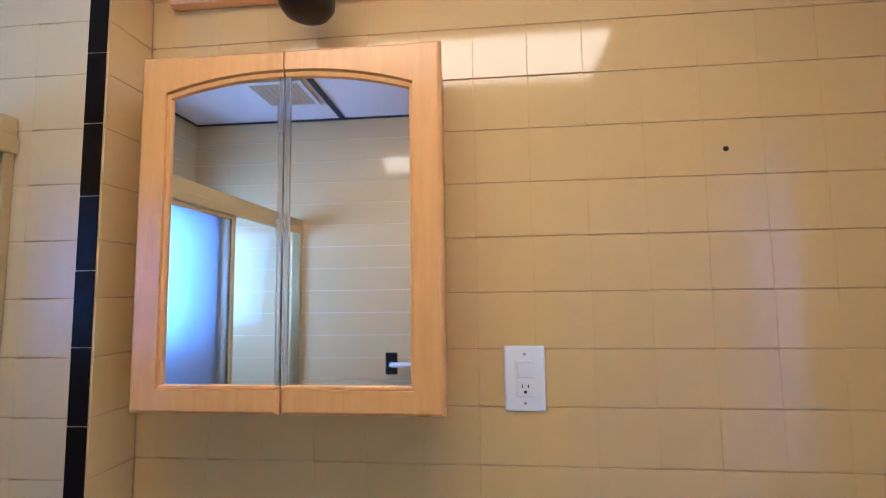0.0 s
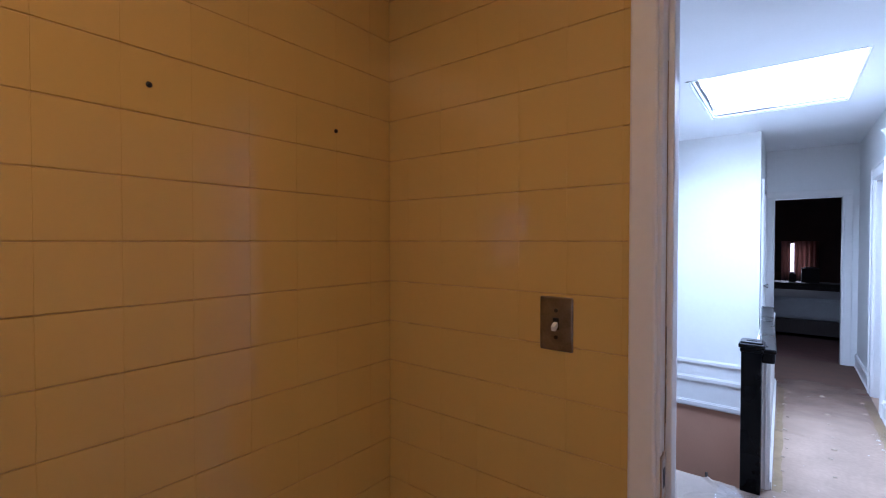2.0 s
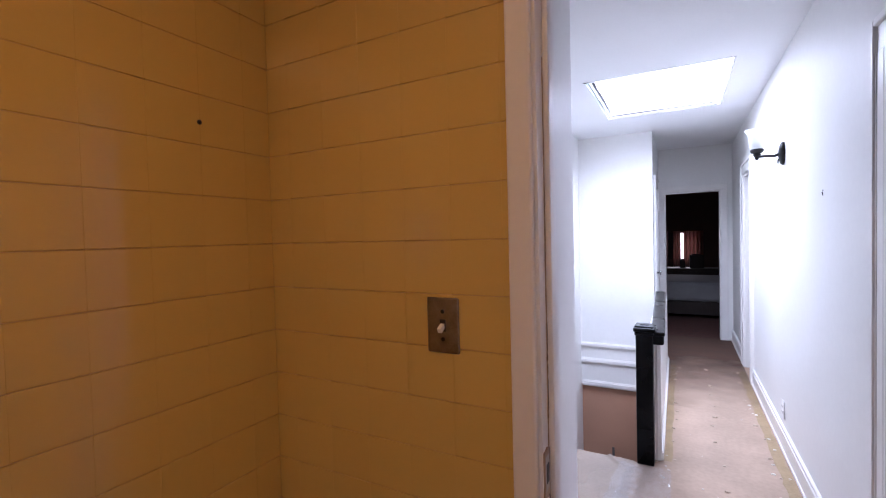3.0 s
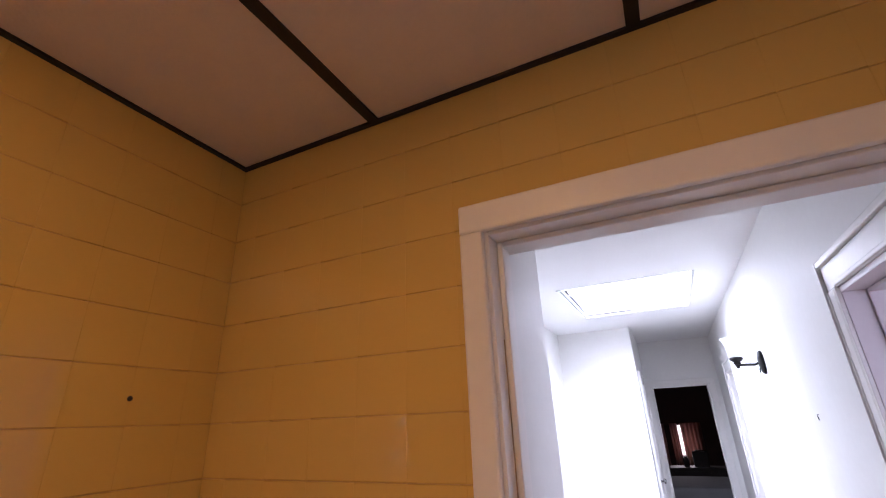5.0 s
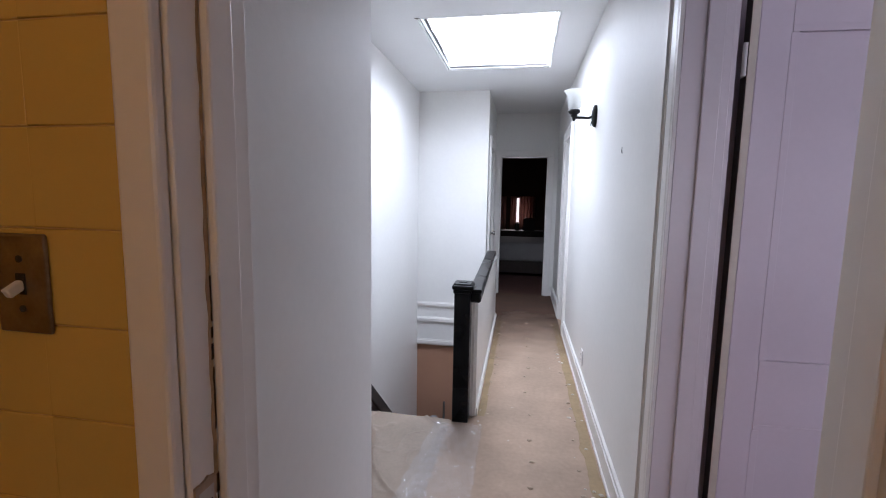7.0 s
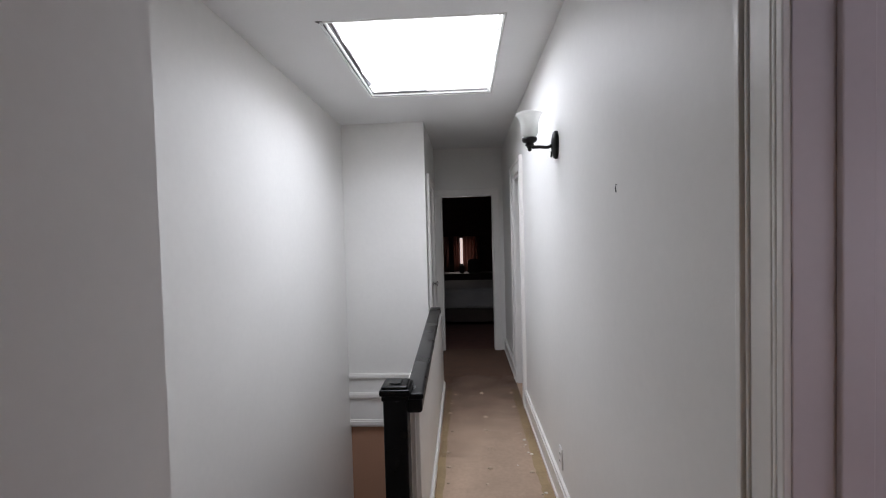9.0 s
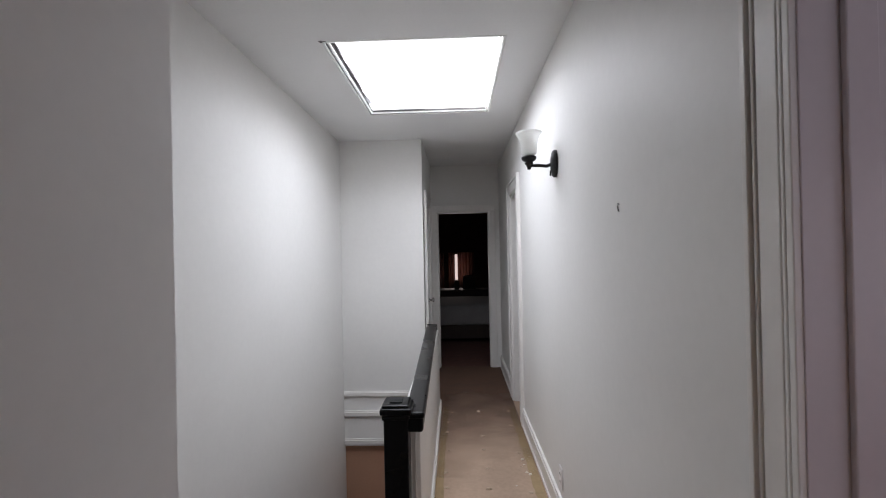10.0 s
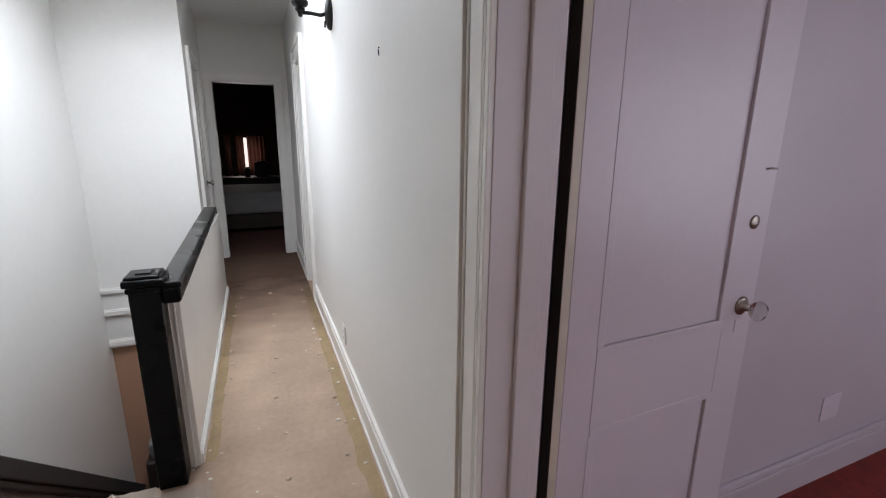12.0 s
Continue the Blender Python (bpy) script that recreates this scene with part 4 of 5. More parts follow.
KY0, KY1 = 4.66, BACK_Y
knee = tagged(new("wall_knee"), label="cream panelled knee wall along the stair", kind="structure")
part("panel_board", slant(0.062, 0.150, 0.045, 0.132, KY0, KY1, -0.2, 0.768, -0.2, 0.738), M_TRIM, knee)
part("end_stile", boxes((0.052, 0.085, KY0 - 0.012, KY0, 0, 0.766), (0.092, 0.156, KY0 - 0.012, KY0 + 0.03, 0, 0.766), bevel=0.004), M_TRIM, knee)
part("end_bead", boxes((0.108, 0.116, KY0 - 0.018, KY0 - 0.010, 0, 0.764), (0.130, 0.138, KY0 - 0.018, KY0 - 0.010, 0, 0.764), bevel=0.002), M_TRIM, knee)
part("base_board", slant(0.150, 0.166, 0.132, 0.148, KY0, KY1, 0, 0.05, bevel=0.003), M_TRIM, knee)
part("base_cap", slant(0.150, 0.159, 0.132, 0.141, KY0, KY1, 0.05, 0.062, bevel=0.003), M_TRIM, knee)

newel = thing("newel_post", (0.066, 4.597, 0), "square black painted newel post with a flat cap", "newel post")
part("shaft", boxes((-0.050, 0.050, -0.050, 0.050, 0, 0.845), bevel=0.006), M_BLACK, newel)
part("collar", boxes((-0.056, 0.056, -0.056, 0.056, 0.825, 0.845), bevel=0.005), M_BLACK, newel)
bm = boxes((-0.063, 0.066, -0.068, 0.068, 0.848, 0.876), bevel=0.008)
box(bm, -0.056, 0.056, -0.058, 0.058, 0.872, 0.888, 0.008)
box(bm, -0.025, 0.025, -0.027, 0.027, 0.886, 0.893, 0.003)
part("cap", bm, M_BLACK, newel)
rail = thing("handrail", (0.14, 4.6, 0.75), "black painted handrail along the knee wall", "handrail")
wpart("rail", slant(0.110, 0.178, 0.022, 0.112, 4.56, BACK_Y, 0.768, 0.838, 0.735, 0.785, bevel=0.014), M_BLACK, rail)
wpart("rail_cap", slant(0.104, 0.184, 0.016, 0.118, 4.555, BACK_Y, 0.826, 0.852, 0.775, 0.797, bevel=0.010), M_BLACK, rail)
wpart("end_block", boxes((0.02, 0.118, BACK_Y - 0.03, BACK_Y - 0.001, 0.70, 0.79), bevel=0.006), M_BLACK, rail)

srail = thing("stair_wall_rail", (SX, 4.9, 0), "charcoal stair rail with a grey end cap on the stairwell wall", "stair rail")
bm = boxes((0, 0.06, 0, 2.9, -0.045, 0.055), (0.006, 0.050, 0.02, 2.9, -0.085, -0.045), bevel=0.008)
bmesh.ops.transform(bm, matrix=Matrix.Translation((SX + 0.012, 4.93, 0.085)) @ Matrix.Rotation(radians(-42.2), 4, "X"), verts=bm.verts)
wpart("rail", bm, M_CHARCOAL, srail)
cap_m = Matrix.Translation((SX + 0.005, 4.90, 0.075)) @ Matrix.Rotation(radians(90), 4, "Y")
wpart("end_cap", lathe([(0.062, 0.0), (0.062, 0.066), (0.056, 0.072), (0.02, 0.073)], cap_m), M_GREYMETAL, srail, "light grey rounded end cap", True)
wpart("foot_post", boxes((SX + 0.012, SX + 0.05, 4.86, 4.92, -0.399, 0.04), bevel=0.006), M_CHARCOAL, srail, "dark metal foot post")
for dy, dz in ((-0.01, -0.005), (0.012, 0.004)):
    wpart("screw", lathe([(0.007, 0.07), (0.007, 0.076), (0.002, 0.078)], Matrix.Translation((0, dy, dz)) @ cap_m, 10), M_CHROME, srail)

# clutter at the foot of the stairs
broom = thing("broom", (-0.47, 6.9, LOW), "brown broom handle leaning at the stair foot", "broom")
wpart("handle", tube([(-0.42, 6.80, LOW + 0.12), (-0.455, 7.03, -1.08)], 0.014), M_DARKWOOD, broom, "", True)
wpart("brush", boxes((-0.50, -0.36, 6.75, 6.85, LOW, LOW + 0.14), bevel=0.02), M_DARKWOOD, broom)
crate = thing("storage_box", (-0.5, 6.9, LOW), "grey crumpled bag on a box at the stair foot", "box")
wpart("box_body", boxes((-0.66, -0.50, 6.88, 7.10, LOW, -1.45), bevel=0.02), M_DARKWOOD, crate)
bm = boxes((-0.63, -0.52, 6.90, 7.08, -1.449, -1.27), bevel=0.04)
bmesh.ops.subdivide_edges(bm, edges=bm.edges[:], cuts=2, use_grid_fill=True)
for v in bm.verts:
    v.co += noise.noise_vector(v.co * 14) * 0.02
wpart("bag", bm, M_GREYMETAL, crate, "crumpled grey plastic bag", True)

# ---- sconce, nail, outlet ----
sc = thing("wall_sconce", (RX, 5.165, 1.970), "black iron wall sconce with a white bell glass shade", "wall sconce")
rot = Matrix.Rotation(radians(-90), 4, "Y")
bm = lathe([(0.050, 0), (0.050, 0.012), (0.044, 0.020), (0.022, 0.028), (0.012, 0.03)], rot)
bmesh.ops.scale(bm, vec=(1, 1.0, 1.5), verts=bm.verts)
part("backplate", bm, M_IRON, sc, "", True)
part("arm", tube([(-0.02, 0, 0.0), (-0.05, 0, -0.012), (-0.09, 0, -0.008), (-0.145, 0, -0.008)], 0.009), M_IRON, sc, "", True)
part("finial", lathe([(0.003, -0.022), (0.010, -0.018), (0.011, -0.006), (0.016, 0.0), (0.012, 0.006)], Matrix.Translation((-0.145, 0, -0.008))), M_IRON, sc, "", True)
part("switch_key", tube([(-0.03, 0, -0.035), (-0.032, 0, -0.065)], 0.004), M_IRON, sc)
part("cup", lathe([(0.012, -0.006), (0.022, 0.000), (0.024, 0.008), (0.018, 0.012), (0.034, 0.020), (0.040, 0.030), (0.040, 0.040), (0.034, 0.043), (0.020, 0.044)], Matrix.Translation((-0.145, 0, 0.0))), M_IRON, sc, "", True)
part("shade", lathe([(0.020, 0.044), (0.034, 0.048), (0.044, 0.062), (0.046, 0.088), (0.047, 0.112), (0.052, 0.136), (0.062, 0.158), (0.072, 0.170), (0.070, 0.172), (0.058, 0.157), (0.046, 0.134), (0.042, 0.110), (0.040, 0.068), (0.010, 0.052)], Matrix.Translation((-0.145, 0, 0.0))), M_OPAL, sc, "white opal bell shade", True)
nail = thing("nail", (RX, 4.25, 1.650), "bent nail in the white hall wall", "nail")
part("shaft", tube([(0.0, 0, 0.004), (-0.004, 0, 0.006), (-0.005, 0, -0.004), (-0.003, 0, -0.020)], 0.0018), M_IRON, nail)
ot = thing("wall_outlet", (RX, 5.19, 0.262), "white outlet plate above the baseboard", "outlet")
part("plate", boxes((-0.008, 0, -0.036, 0.036, -0.058, 0.058), bevel=0.004), M_WHITE, ot)
for z in (-0.02, 0.02):
    part("receptacle", boxes((-0.0105, -0.006, -0.014, 0.014, z - 0.013, z + 0.013), bevel=0.003), M_WHITE, ot)
    part("slot", boxes((-0.0112, -0.009, -0.007, -0.005, z - 0.004, z + 0.005), (-0.0112, -0.009, 0.005, 0.007, z - 0.004, z + 0.005)), M_DARK, ot)
bo = thing("bedroom_outlet", (2.496, 3.60, 0.354), "lilac painted blank double plate on the bedroom wall", "wall plate")
part("plate", boxes((-0.058, 0.058, -0.004, 0, -0.052, 0.052), bevel=0.002), M_LILAC_LIT, bo)
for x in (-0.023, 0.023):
    part("screw", lathe([(0.003, 0), (0.003, 0.001), (0.001, 0.0014)], Matrix.Translation((x, -0.004, 0)) @ Matrix.Rotation(radians(90), 4, "X"), 10), M_LILAC_LIT, bo)

# ---- floor coverings and debris ----


def sheet(x0, x1, y0, y1, nx, ny, base, amp, freq, ragged=0.0, seed=0.0):
    """A crumpled sheet over the floor, with ragged edges."""
    bm = bmesh.new()
    g = []
    for j in range(ny + 1):
        row = []
        for i in range(nx + 1):
            x, y = x0 + (x1 - x0) * i / nx, y0 + (y1 - y0) * j / ny
            e = noise.noise_vector(Vector((x * 7 + seed, y * 7, seed))) * ragged
            edge = (i in (0, nx)) or (j in (0, ny))
            flat = max(0.0, min(1.0, (x1 - x) / 0.14))
            fold = max(0.0, 1 - abs(noise.noise(Vector((x * 2.2 + y * 1.6 + seed, y * 1.1 - x * 0.7, seed)))) * 9) ** 2
            small_fold = max(0.0, 1 - abs(noise.noise(Vector((x * 5 - y * 3, y * 4 + x * 2, seed + 5)))) * 8) ** 2
            z = base + flat * (0.5 * amp * abs(noise.noise(Vector((x * freq + seed, y * freq * 0.6, seed)))) + 0.5 * amp * fold + 0.22 * amp * small_fold)
            row.append(bm.verts.new((x + (e.x if edge else 0), y + (e.y if edge else 0), z)))
        g.append(row)
    for a, b in zip(g, g[1:]):
        for i in range(nx):
            bm.faces.new((a[i], a[i + 1], b[i + 1], b[i]))
    return bm


paper = tagged(link("floor_paper", sheet(SX + 0.004, 0.0, STUB_Y + 0.01, LAND_Y + 0.006, 110, 150, 0.002, 0.028, 4, 0.0, 3.0), M_PAPER, True), label="wrinkled tan floor paper on the stair landing", category="floor paper")
M_PLASTIC = mat("clear_plastic_film", (0.62, 0.60, 0.62), 0.08, spec=1.0, coat=1.0, vary=0.05, bump=0.0)
nt_p = M_PLASTIC.node_tree
clear = nt_p.nodes.new("ShaderNodeBsdfTransparent")
mix_p = nt_p.nodes.new("ShaderNodeMixShader")
mix_p.inputs[0].default_value = 0.22
nt_p.links.new(clear.outputs[0], mix_p.inputs[1])
nt_p.links.new(nt_p.nodes["Principled BSDF"].outputs[0], mix_p.inputs[2])
nt_p.links.new(mix_p.outputs[0], nt_p.nodes["Material Output"].inputs[0])
film = bmesh.new()
n_u, n_v = 36, 220
g = []
for j in range(n_v + 1):
    row = []
    v = j / n_v
    y = 3.52 + v * 0.99
    for i in range(n_u + 1):
        u = i / n_u
        x = -0.16 + 0.08 * v + u * (0.38 - 0.09 * v) + 0.012 * noise.noise(Vector((y * 9, u * 3, 1)))
        ribs = max(0.0, math.sin(y * 330)) * max(0.0, 1 - abs(u - 0.76) / 0.13) * max(0.0, 1 - abs(v - 0.33) / 0.36)
        row.append(film.verts.new((x, y, 0.010 + 0.006 * ribs + 0.014 * abs(noise.noise(Vector((x * 12, y * 12, 5)))) + 0.012 * max(0.0, 1 - abs(noise.noise(Vector((x * 7 + y * 4, y * 5 - x * 3, 9)))) * 7))))
    g.append(row)
for a, b in zip(g, g[1:]):
    for i in range(n_u):
        film.faces.new((a[i], a[i + 1], b[i + 1], b[i]))
film_ob = tagged(link("plastic_film", film, M_PLASTIC, True), label="crumpled clear plastic film lying beside the newel post", category="plastic film")
film_ob.visible_shadow = False
M_PILLOW = mat("clear_air_pillow_film", (0.80, 0.78, 0.82), 0.12, spec=0.8, vary=0.05, bump=0.0)
nt_w = M_PILLOW.node_tree
clear_w = nt_w.nodes.new("ShaderNodeBsdfTransparent")
mix_w = nt_w.nodes.new("ShaderNodeMixShader")
mix_w.inputs[0].default_value = 0.2
nt_w.links.new(clear_w.outputs[0], mix_w.inputs[1])
nt_w.links.new(nt_w.nodes["Principled BSDF"].outputs[0], mix_w.inputs[2])
nt_w.links.new(mix_w.outputs[0], nt_w.nodes["Material Output"].inputs[0])


def air_pillow(seed):
    """A small inflated cell, puckered at its seams."""
    bm_ = bmesh.new()
    rows__ = []
    for j_ in range(9):
        v_ = j_ / 8 * 2 - 1
        rows__.append([bm_.verts.new((u_ * 0.048 * (1 - 0.15 * v_ * v_), v_ * 0.024, 0.020 * (max(0.0, 1 - u_ * u_) ** 0.5) * (max(0.0, 1 - v_ * v_) ** 0.6) + 0.003 * noise.noise(Vector((u_ * 3, v_ * 3, seed))))) for u_ in [k_ / 7 * 2 - 1 for k_ in range(15 - 7)]])
    for a_, b_ in zip(rows__, rows__[1:]):
        for i_ in range(len(a_) - 1):
            bm_.faces.new((a_[i_], a_[i_ + 1], b_[i_ + 1], b_[i_]))
    return bm_


for k in range(14):
    y = 3.55 + k * 0.066
    pil = part("air_pillow", air_pillow(k * 1.7), M_PILLOW, film_ob, "inflated clear air pillow", True)
    pil.matrix_basis = pose(-0.055 + 0.068 * (y - 3.55) + 0.008 * math.sin(k * 2.1), y, 0.024, 0, 3 * math.sin(k), 14 + 6 * math.sin(k * 1.3))
    pil.visible_shadow = False

rng = random.Random(7)


def ragged_strip(name, x0, x1, y0, y1, label, n=90):
    bm = bmesh.new()
    a = []
    for k in range(n + 1):
        y = y0 + (y1 - y0) * k / n
        w = 0.014 * noise.noise(Vector((y * 6, x0 * 9, 2))) + 0.008 * noise.noise(Vector((y * 23, x1 * 5, 4)))
        w2 = 0.010 * noise.noise(Vector((y * 8, x1 * 7, 6)))
        a.append((bm.verts.new((x0 + w, y, 0.0004)), bm.verts.new((x0 + w + 0.006, y, 0.0016)), bm.verts.new((x1 + w2 - 0.006, y, 0.0016)), bm.verts.new((x1 + w2, y, 0.0004))))
    for p, q in zip(a, a[1:]):
        for i in range(3):
            bm.faces.new((p[i], p[i + 1], q[i + 1], q[i]))
    return tagged(link(name, bm, M_GLUE), label=label, kind="structure")


ragged_strip("trim_glue_right", 0.785, 0.845, 3.72, 7.0, "yellowed carpet adhesive strip by the baseboard")
ragged_strip("trim_glue_left", 0.165, 0.212, 4.66, 7.05, "yellowed carpet adhesive strip by the knee wall")


# Noisy brown overlay that paints the floor's shade towards the far doorway.
M_FAR_SHADE = mat("brown_floor_shade", (0.125, 0.066, 0.042), 0.8, vary=0.3, scale=6)
nt_s = M_FAR_SHADE.node_tree
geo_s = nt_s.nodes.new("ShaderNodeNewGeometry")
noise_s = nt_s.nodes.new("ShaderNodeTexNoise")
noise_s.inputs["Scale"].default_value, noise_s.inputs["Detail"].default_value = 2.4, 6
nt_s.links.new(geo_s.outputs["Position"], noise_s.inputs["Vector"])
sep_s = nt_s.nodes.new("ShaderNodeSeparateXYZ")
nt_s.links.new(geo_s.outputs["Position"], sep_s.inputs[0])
# Opacity grows with y, so the painted shade deepens down the hall.
dim_s = nt_s.nodes.new("ShaderNodeMapRange")
dim_s.inputs["From Min"].default_value, dim_s.inputs["From Max"].default_value = 5.9, 7.7
dim_s.inputs["To Min"].default_value, dim_s.inputs["To Max"].default_value = -0.45, 0.62
nt_s.links.new(sep_s.outputs[1], dim_s.inputs["Value"])
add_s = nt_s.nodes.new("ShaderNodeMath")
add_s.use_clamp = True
nt_s.links.new(dim_s.outputs[0], add_s.inputs[0])
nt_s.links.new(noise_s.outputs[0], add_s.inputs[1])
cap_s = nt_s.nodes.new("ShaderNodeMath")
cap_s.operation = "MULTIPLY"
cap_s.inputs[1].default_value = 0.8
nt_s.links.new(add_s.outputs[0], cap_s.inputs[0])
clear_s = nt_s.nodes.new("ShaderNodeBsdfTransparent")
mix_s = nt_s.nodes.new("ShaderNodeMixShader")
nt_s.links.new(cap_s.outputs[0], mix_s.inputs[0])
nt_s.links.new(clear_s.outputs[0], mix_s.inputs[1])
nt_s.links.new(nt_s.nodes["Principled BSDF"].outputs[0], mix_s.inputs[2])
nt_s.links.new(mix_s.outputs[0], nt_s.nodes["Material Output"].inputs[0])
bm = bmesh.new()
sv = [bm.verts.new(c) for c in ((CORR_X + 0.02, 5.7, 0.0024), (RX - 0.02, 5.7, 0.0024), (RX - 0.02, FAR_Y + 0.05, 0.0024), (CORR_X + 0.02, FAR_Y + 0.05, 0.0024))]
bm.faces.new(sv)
tagged(link("floor_shade", bm, M_FAR_SHADE), label="brown overlay painting in the shade of the hall floor by the far doorway", kind="structure")


def debris(name, material, spots, size, label):
    verts, faces = [], []
    for x, y, s in spots:
        o = len(verts)
        a = rng.random() * 6.28
        h = s * size * (0.45 + 0.35 * rng.random())
        wob = [0.75 + 0.5 * rng.random() for k in range(8)]
        for r_, z_ in ((1.0, 0.0008), (0.85, 0.55 * h), (0.5, 0.9 * h)):
            for k in range(8):
                r = s * size * r_ * wob[k]
                verts.append((x + r * math.cos(a + k * 0.785), y + 0.75 * r * math.sin(a + k * 0.785), z_))
        verts.append((x, y, h))
        for ring in (0, 8):
            for k in range(8):
                n = (k + 1) % 8
                faces.append((o + ring + k, o + ring + n, o + ring + 8 + n, o + ring + 8 + k))
        for k in range(8):
            faces.append((o + 16 + k, o + 16 + (k + 1) % 8, o + 24))
    me = bpy.data.meshes.new(name)
    me.from_pydata(verts, [], faces)
    me.materials.append(material)
    return tagged(new(name, me), label=label, category="debris", kind="stuff")


rows_ = []
for xr, lo_, hi_ in ((0.235, 4.7, 7.0), (0.49, 3.3, 7.2), (0.765, 3.7, 7.0)):
    y = lo_
    while y < hi_:
        rows_.append((xr + rng.uniform(-0.025, 0.025), y, rng.uniform(0.6, 1.25)))
        y += rng.uniform(0.17, 0.34)
debris("carpet_pad_tufts", M_TUFT, rows_, 0.015, "small tan tufts of carpet pad under staples")
crumbs = [(rng.uniform(0.75, 0.83), rng.uniform(3.7, 6.0), rng.uniform(0.6, 1.7)) for k in range(16)] + [(rng.uniform(0.15, 0.8), rng.uniform(3.2, 7.0), rng.uniform(0.3, 0.7)) for k in range(12)] + [(rng.uniform(0.12, 0.2), rng.uniform(4.3, 4.75), rng.uniform(0.6, 1.3)) for k in range(7)]
debris("plaster_crumbs", M_CRUMB, crumbs, 0.009, "pale plaster crumbs scattered on the hall floor")

# ---- far room ----
fw = tagged(new("window_far_room"), label="narrow bright window behind drawn curtains", kind="structure")
part("pane", boxes((-0.05, 0.62, 12.78, 12.79, 0.85, 1.43)), M_FARPANE, fw)
part("window_frame", boxes((0.01, 0.14, 12.68, 12.75, 0.85, 1.43), (-0.05, -0.04, 12.68, 12.75, 0.85, 1.43), (0.57, 0.62, 12.68, 12.75, 0.85, 1.43), bevel=0.004), M_DARKWOOD, fw)


def curtain(name, x0, x1, z0, z1, y, folds, label):
    n = folds * 10
    bm = bmesh.new()
    cols = []
    for k in range(n + 1):
        u = k / n
        x = x0 + (x1 - x0) * u
        d = 0.03 * math.sin(u * folds * 2 * math.pi) + 0.012 * noise.noise(Vector((x * 20, z0, 1)))
        cols.append([bm.verts.new((x, y + d * (1.0 if j else 0.6), z0 + (z1 - z0) * j / 3)) for j in range(4)] + [bm.verts.new((x, y + d * (1.0 if j else 0.6) + 0.006, z0 + (z1 - z0) * j / 3)) for j in (3, 2, 1, 0)])
    for a, b in zip(cols, cols[1:]):
        for i in range(8):
            bm.faces.new((a[i], b[i], b[(i + 1) % 8], a[(i + 1) % 8]))
    bmesh.ops.recalc_face_normals(bm, faces=bm.faces)
    return tagged(link(name, bm, M_CURTAIN, True), label=label, category="curtain", group="curtains of the dark room")


curtain("curtain", -0.15, 0.02, 0.50, 1.47, 12.60, 3, "rose brown pleated curtain backlit by daylight")
curtain("curtain", 0.12, 0.265, 0.50, 1.47, 12.60, 3, "rose brown pleated curtain backlit by daylight")
curtain("curtain", 0.325, 0.70, 0.50, 1.47, 12.60, 5, "rose brown pleated curtain backlit by daylight")
bed = thing("bed", (0.4, 10.6, 0), "bed with a grey bedspread in the dark room", "bed")
wpart("mattress", boxes((-0.9, 1.6, 10.0, 11.4, 0.28, 0.62), bevel=0.06), M_BED, bed, "grey bedspread")
wpart("base", boxes((-0.88, 1.58, 10.03, 11.37, 0.06, 0.28), bevel=0.01), M_DARKWOOD, bed)
for x in (-0.8, 1.5):
    for y in (10.1, 11.3):
        wpart("leg", boxes((x - 0.03, x + 0.03, y - 0.03, y + 0.03, 0, 0.06)), M_DARKWOOD, bed)
dr = thing("dresser", (0.4, 12.1, 0), "dark wooden dresser below the far window", "dresser")
wpart("carcass", boxes((-0.6, 1.3, 11.85, 12.35, 0.04, 0.70), bevel=0.008), M_DARKWOOD, dr)
for k in range(3):
    wpart("drawer", boxes((-0.55 + k * 0.61, 0.03 + k * 0.61, 11.835, 11.85, 0.12, 0.64), bevel=0.005), M_DARKWOOD, dr)
wpart("plinth", boxes((-0.58, 1.28, 11.88, 12.33, 0, 0.04)), M_DARKWOOD, dr)
for nm, x, w, h, lab in (("table_clock", 0.30, 0.10, 0.16, "dark clock silhouetted on the dresser"), ("jewelry_box", 0.56, 0.26, 0.27, "dark wooden box silhouetted on the dresser"), ("vase", 0.48, 0.07, 0.26, "dark vase silhouetted on the dresser")):
    o = thing(nm, (x, 12.1, 0.70), lab, nm.replace("_", " "))
    part("body", lathe([(w * 0.35, 0), (w * 0.5, h * 0.25), (w * 0.42, h * 0.6), (w * 0.22, h * 0.85), (w * 0.28, h)]) if nm == "vase" else boxes((-w / 2, w / 2, -0.06, 0.06, 0, h), bevel=0.012), M_DARKWOOD, o)
    part("lid" if nm != "vase" else "rim", boxes((-w * 0.3, w * 0.3, -0.03, 0.03, h, h + 0.02), bevel=0.006), M_DARKWOOD, o)

# ---- wall tiles, laid one by one ----
ROW, COL = 0.1165, 0.1175


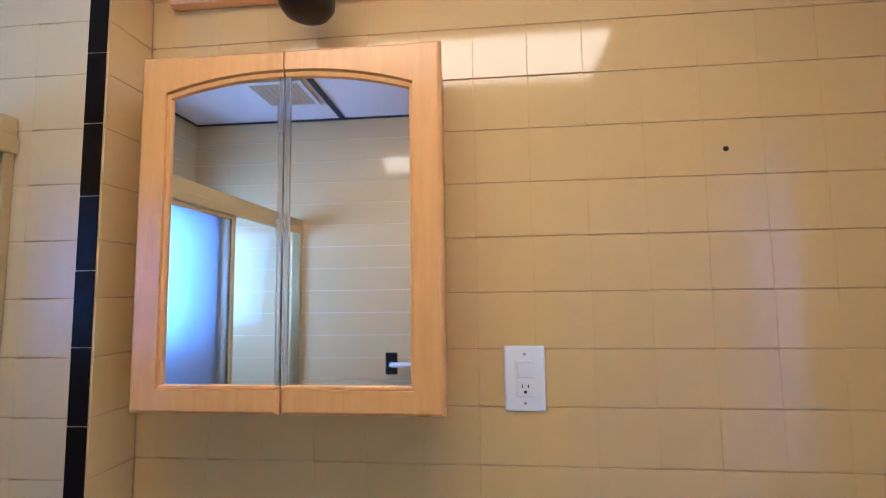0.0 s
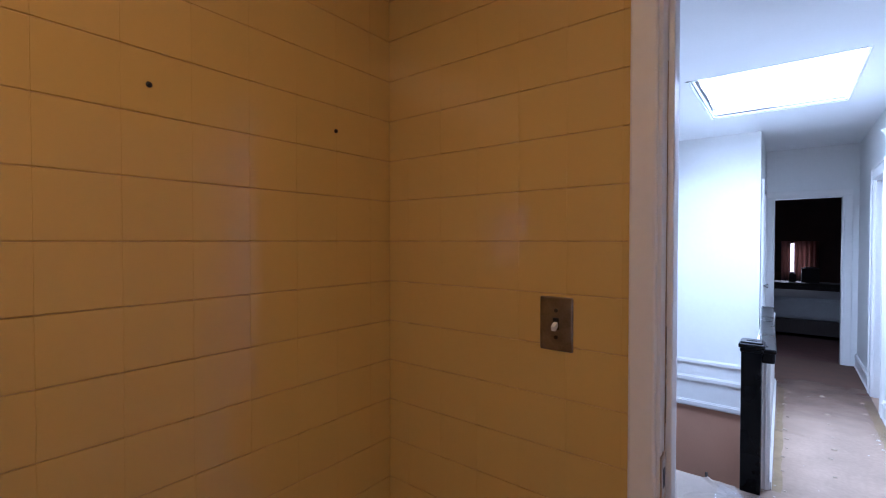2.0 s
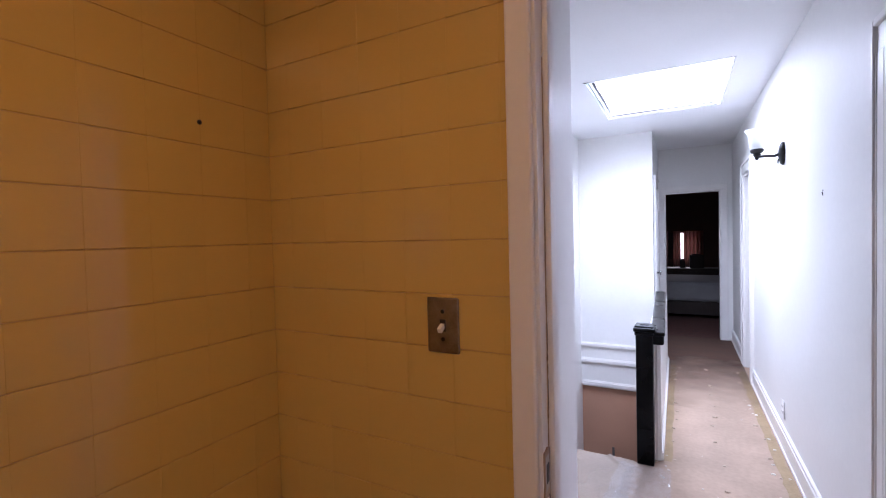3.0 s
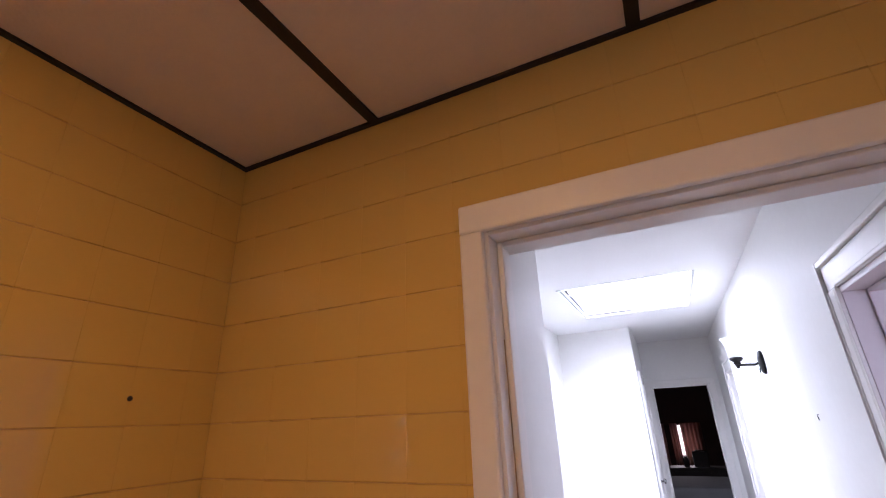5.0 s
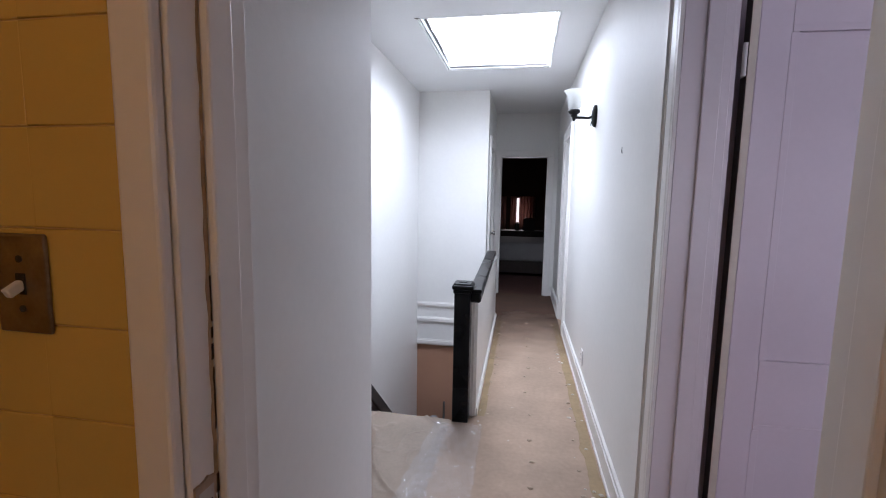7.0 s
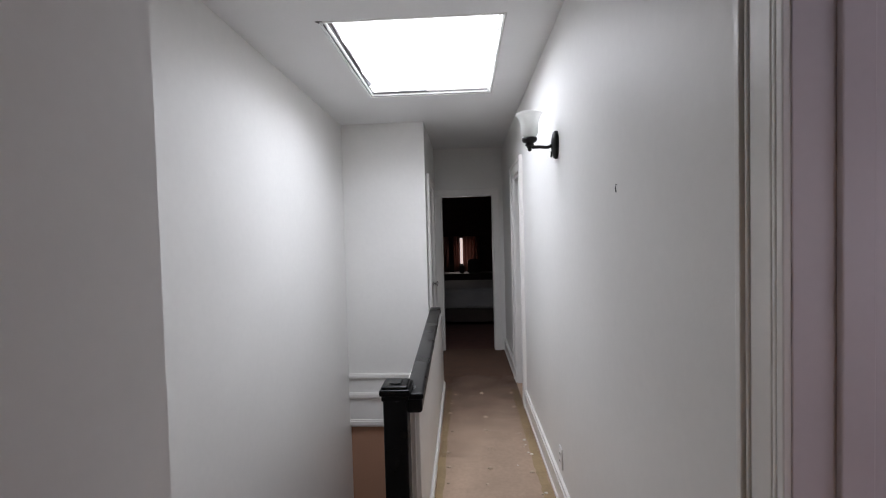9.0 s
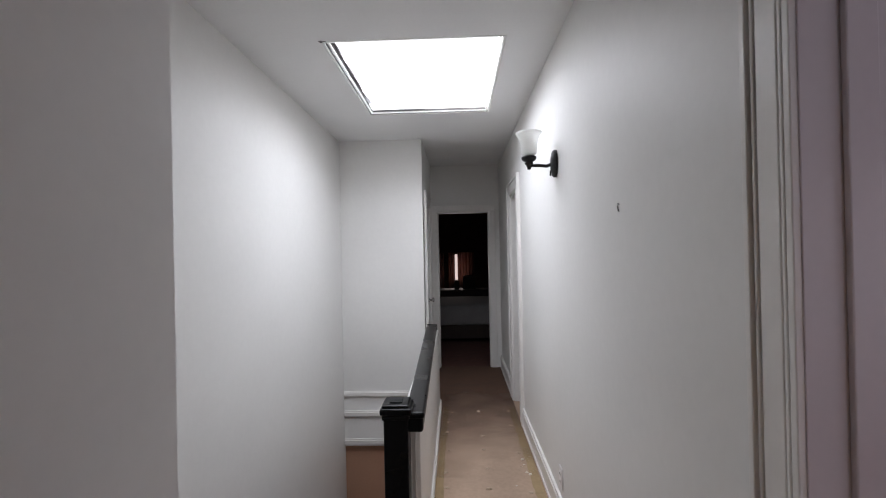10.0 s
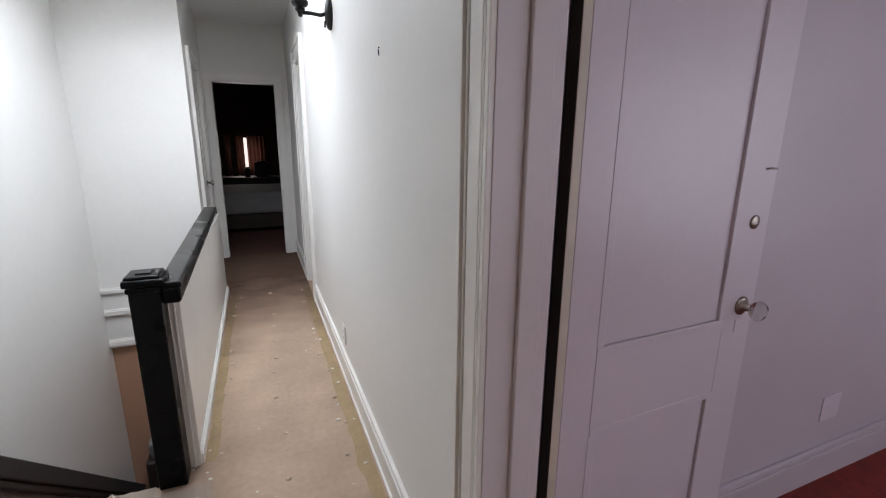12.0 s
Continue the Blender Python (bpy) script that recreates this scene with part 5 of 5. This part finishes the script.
def tile_mesh(name, w, h, t, material, axis):
    bm = bmesh.new()
    if axis == "x":
        box(bm, 0, t, 0, w, 0, h)
        keep = [e for e in bm.edges if all(v.co.x > t * 0.5 for v in e.verts)]
    elif axis == "-x":
        box(bm, -t, 0, 0, w, 0, h)
        keep = [e for e in bm.edges if all(v.co.x < -t * 0.5 for v in e.verts)]
    elif axis == "y":
        box(bm, 0, w, 0, t, 0, h)
        keep = [e for e in bm.edges if all(v.co.y > t * 0.5 for v in e.verts)]
    else:
        box(bm, 0, w, -t, 0, 0, h)
        keep = [e for e in bm.edges if all(v.co.y < -t * 0.5 for v in e.verts)]
    level = [e for e in keep if abs(e.verts[0].co.z - e.verts[1].co.z) < 1e-6]
    bmesh.ops.bevel(bm, geom=level, offset=0.0018, segments=2, affect="EDGES", profile=0.6)
    edge = max((abs(v.co.x) if "x" in axis else abs(v.co.y)) for v in bm.verts) - 1e-5
    upright = [e for e in bm.edges if abs(e.verts[0].co.z - e.verts[1].co.z) > 0.5 * h and all((abs(v.co.x) if "x" in axis else abs(v.co.y)) > edge for v in e.verts)]
    bmesh.ops.bevel(bm, geom=upright, offset=0.0011, segments=2, affect="EDGES", profile=0.6)
    for f in bm.faces:
        f.smooth = f.calc_area() < 0.3 * w * h
    me = bpy.data.meshes.new(name)
    bm.to_mesh(me)
    bm.free()
    me.materials.append(material)
    return me


def cells(lo, hi, anchor, pitch):
    k = math.floor((lo - anchor) / pitch)
    out = []
    while anchor + k * pitch < hi - 0.004:
        a, b = max(lo, anchor + k * pitch), min(hi, anchor + (k + 1) * pitch)
        if b - a > 0.006:
            out.append((a, b))
        k += 1
    return out


JW, JH = 0.00005, 0.0009        # half joint widths
cache = {}


def lay(parent, axis, face, us, zs_, skip=lambda u0, u1, z0, z1: False, material=None, limit=0.0):
    """Lays tiles on a wall face; those under the limit height go into one joined part."""
    material = material or M_TILE
    low = bmesh.new()
    for z0, z1 in zs_:
        for u0, u1 in us:
            for piece in skip(u0, u1, z0, z1) or ((u0, u1, z0, z1),):
                if piece is None:
                    continue
                a, b, c, d = piece
                jh = JH
                w, h = round(b - a - 2 * JW, 4), round(d - c - 2 * jh, 4)
                if w < 0.004 or h < 0.004:
                    continue
                if c < limit:
                    JL = 0.0016
                    if axis == "x":
                        box(low, face - T, face, a + JW, b - JW, c + JL, d - JL)
                    elif axis == "-x":
                        box(low, face, face + T, a + JW, b - JW, c + JL, d - JL)
                    elif axis == "y":
                        box(low, a + JW, b - JW, face - T, face, c + JL, d - JL)
                    else:
                        box(low, a + JW, b - JW, face, face + T, c + JL, d - JL)
                    continue
                key = (axis, w, h, material.name)
                if key not in cache:
                    cache[key] = tile_mesh("tile", w, h, T, material, axis)
                ob = new("tile", cache[key])
                off = rng.uniform(-0.0002, 0.0002)
                tilt = (rng.uniform(-0.12, 0.12), rng.uniform(-0.12, 0.12))
                if axis == "x":
                    ob.matrix_basis = pose(face - T + off, a + JW, c + jh, 0, tilt[0], tilt[1])
                elif axis == "-x":
                    ob.matrix_basis = pose(face + T + off, a + JW, c + jh, 0, tilt[0], tilt[1])
                elif axis == "y":
                    ob.matrix_basis = pose(a + JW, face - T + off, c + jh, tilt[0], 0, tilt[1])
                else:
                    ob.matrix_basis = pose(a + JW, face + T + off, c + jh, tilt[0], 0, tilt[1])
                ob.parent = parent
    if len(low.verts):
        ob = part("lower_tiles", low, material, parent)
        ob["kind"] = "stuff"
    else:
        low.free()


zrows = cells(0.0, BATH_Z + 0.02, 1.355, ROW)
lay(wall_left, "x", BX0, cells(PY + 0.002, BY1, 1.2315, COL), zrows, limit=0.4)


def door_cut(u0, u1, z0, z1):
    """Pieces of a tile that remain round the bathroom doorway."""
    a, b, top = DJ0 - 0.021, DJ1 + 0.021, DTOP + 0.021
    if u1 <= a or u0 >= b or z0 >= top:
        return None
    out = []
    if u0 < a - 0.005:
        out.append((u0, a, z0, z1))
    if u1 > b + 0.005:
        out.append((b, u1, z0, z1))
    if z1 > top + 0.005:
        out.append((max(u0, a), min(u1, b), top, z1))
    return out or [None]


lay(wall_front, "-y", BY1, cells(BX0, BX1, -0.0385, COL), zrows, skip=door_cut, limit=0.4)
lay(pilaster, "x", PX, cells(BY0, PY - 0.045, PY - 0.045, COL), zrows, material=M_CREAM_TILE, limit=0.9)
lay(pilaster, "x", PX, [(PY - 0.045, PY - 0.003)], cells(0.0, BATH_Z, 1.355 + 0.02, 0.152), material=M_BLACK_TILE)
lay(pilaster, "y", PY, [(BX0 + 0.0, PX - 0.004)], zrows, limit=0.9)
lay(wall_right_bath, "-x", BX1, cells(BY0, BY1, 1.2315, COL), zrows, material=M_CREAM_TILE, limit=5)


def window_cut(u0, u1, z0, z1):
    if u1 <= WIN[0] or u0 >= WIN[1] or z1 <= WIN[2] or z0 >= WIN[3]:
        return None
    return [None]


lay(wall_tub, "y", BY0, cells(BX0 + 0.12, BX1, -0.0385, COL), zrows, skip=window_cut, material=M_CREAM_TILE, limit=5)
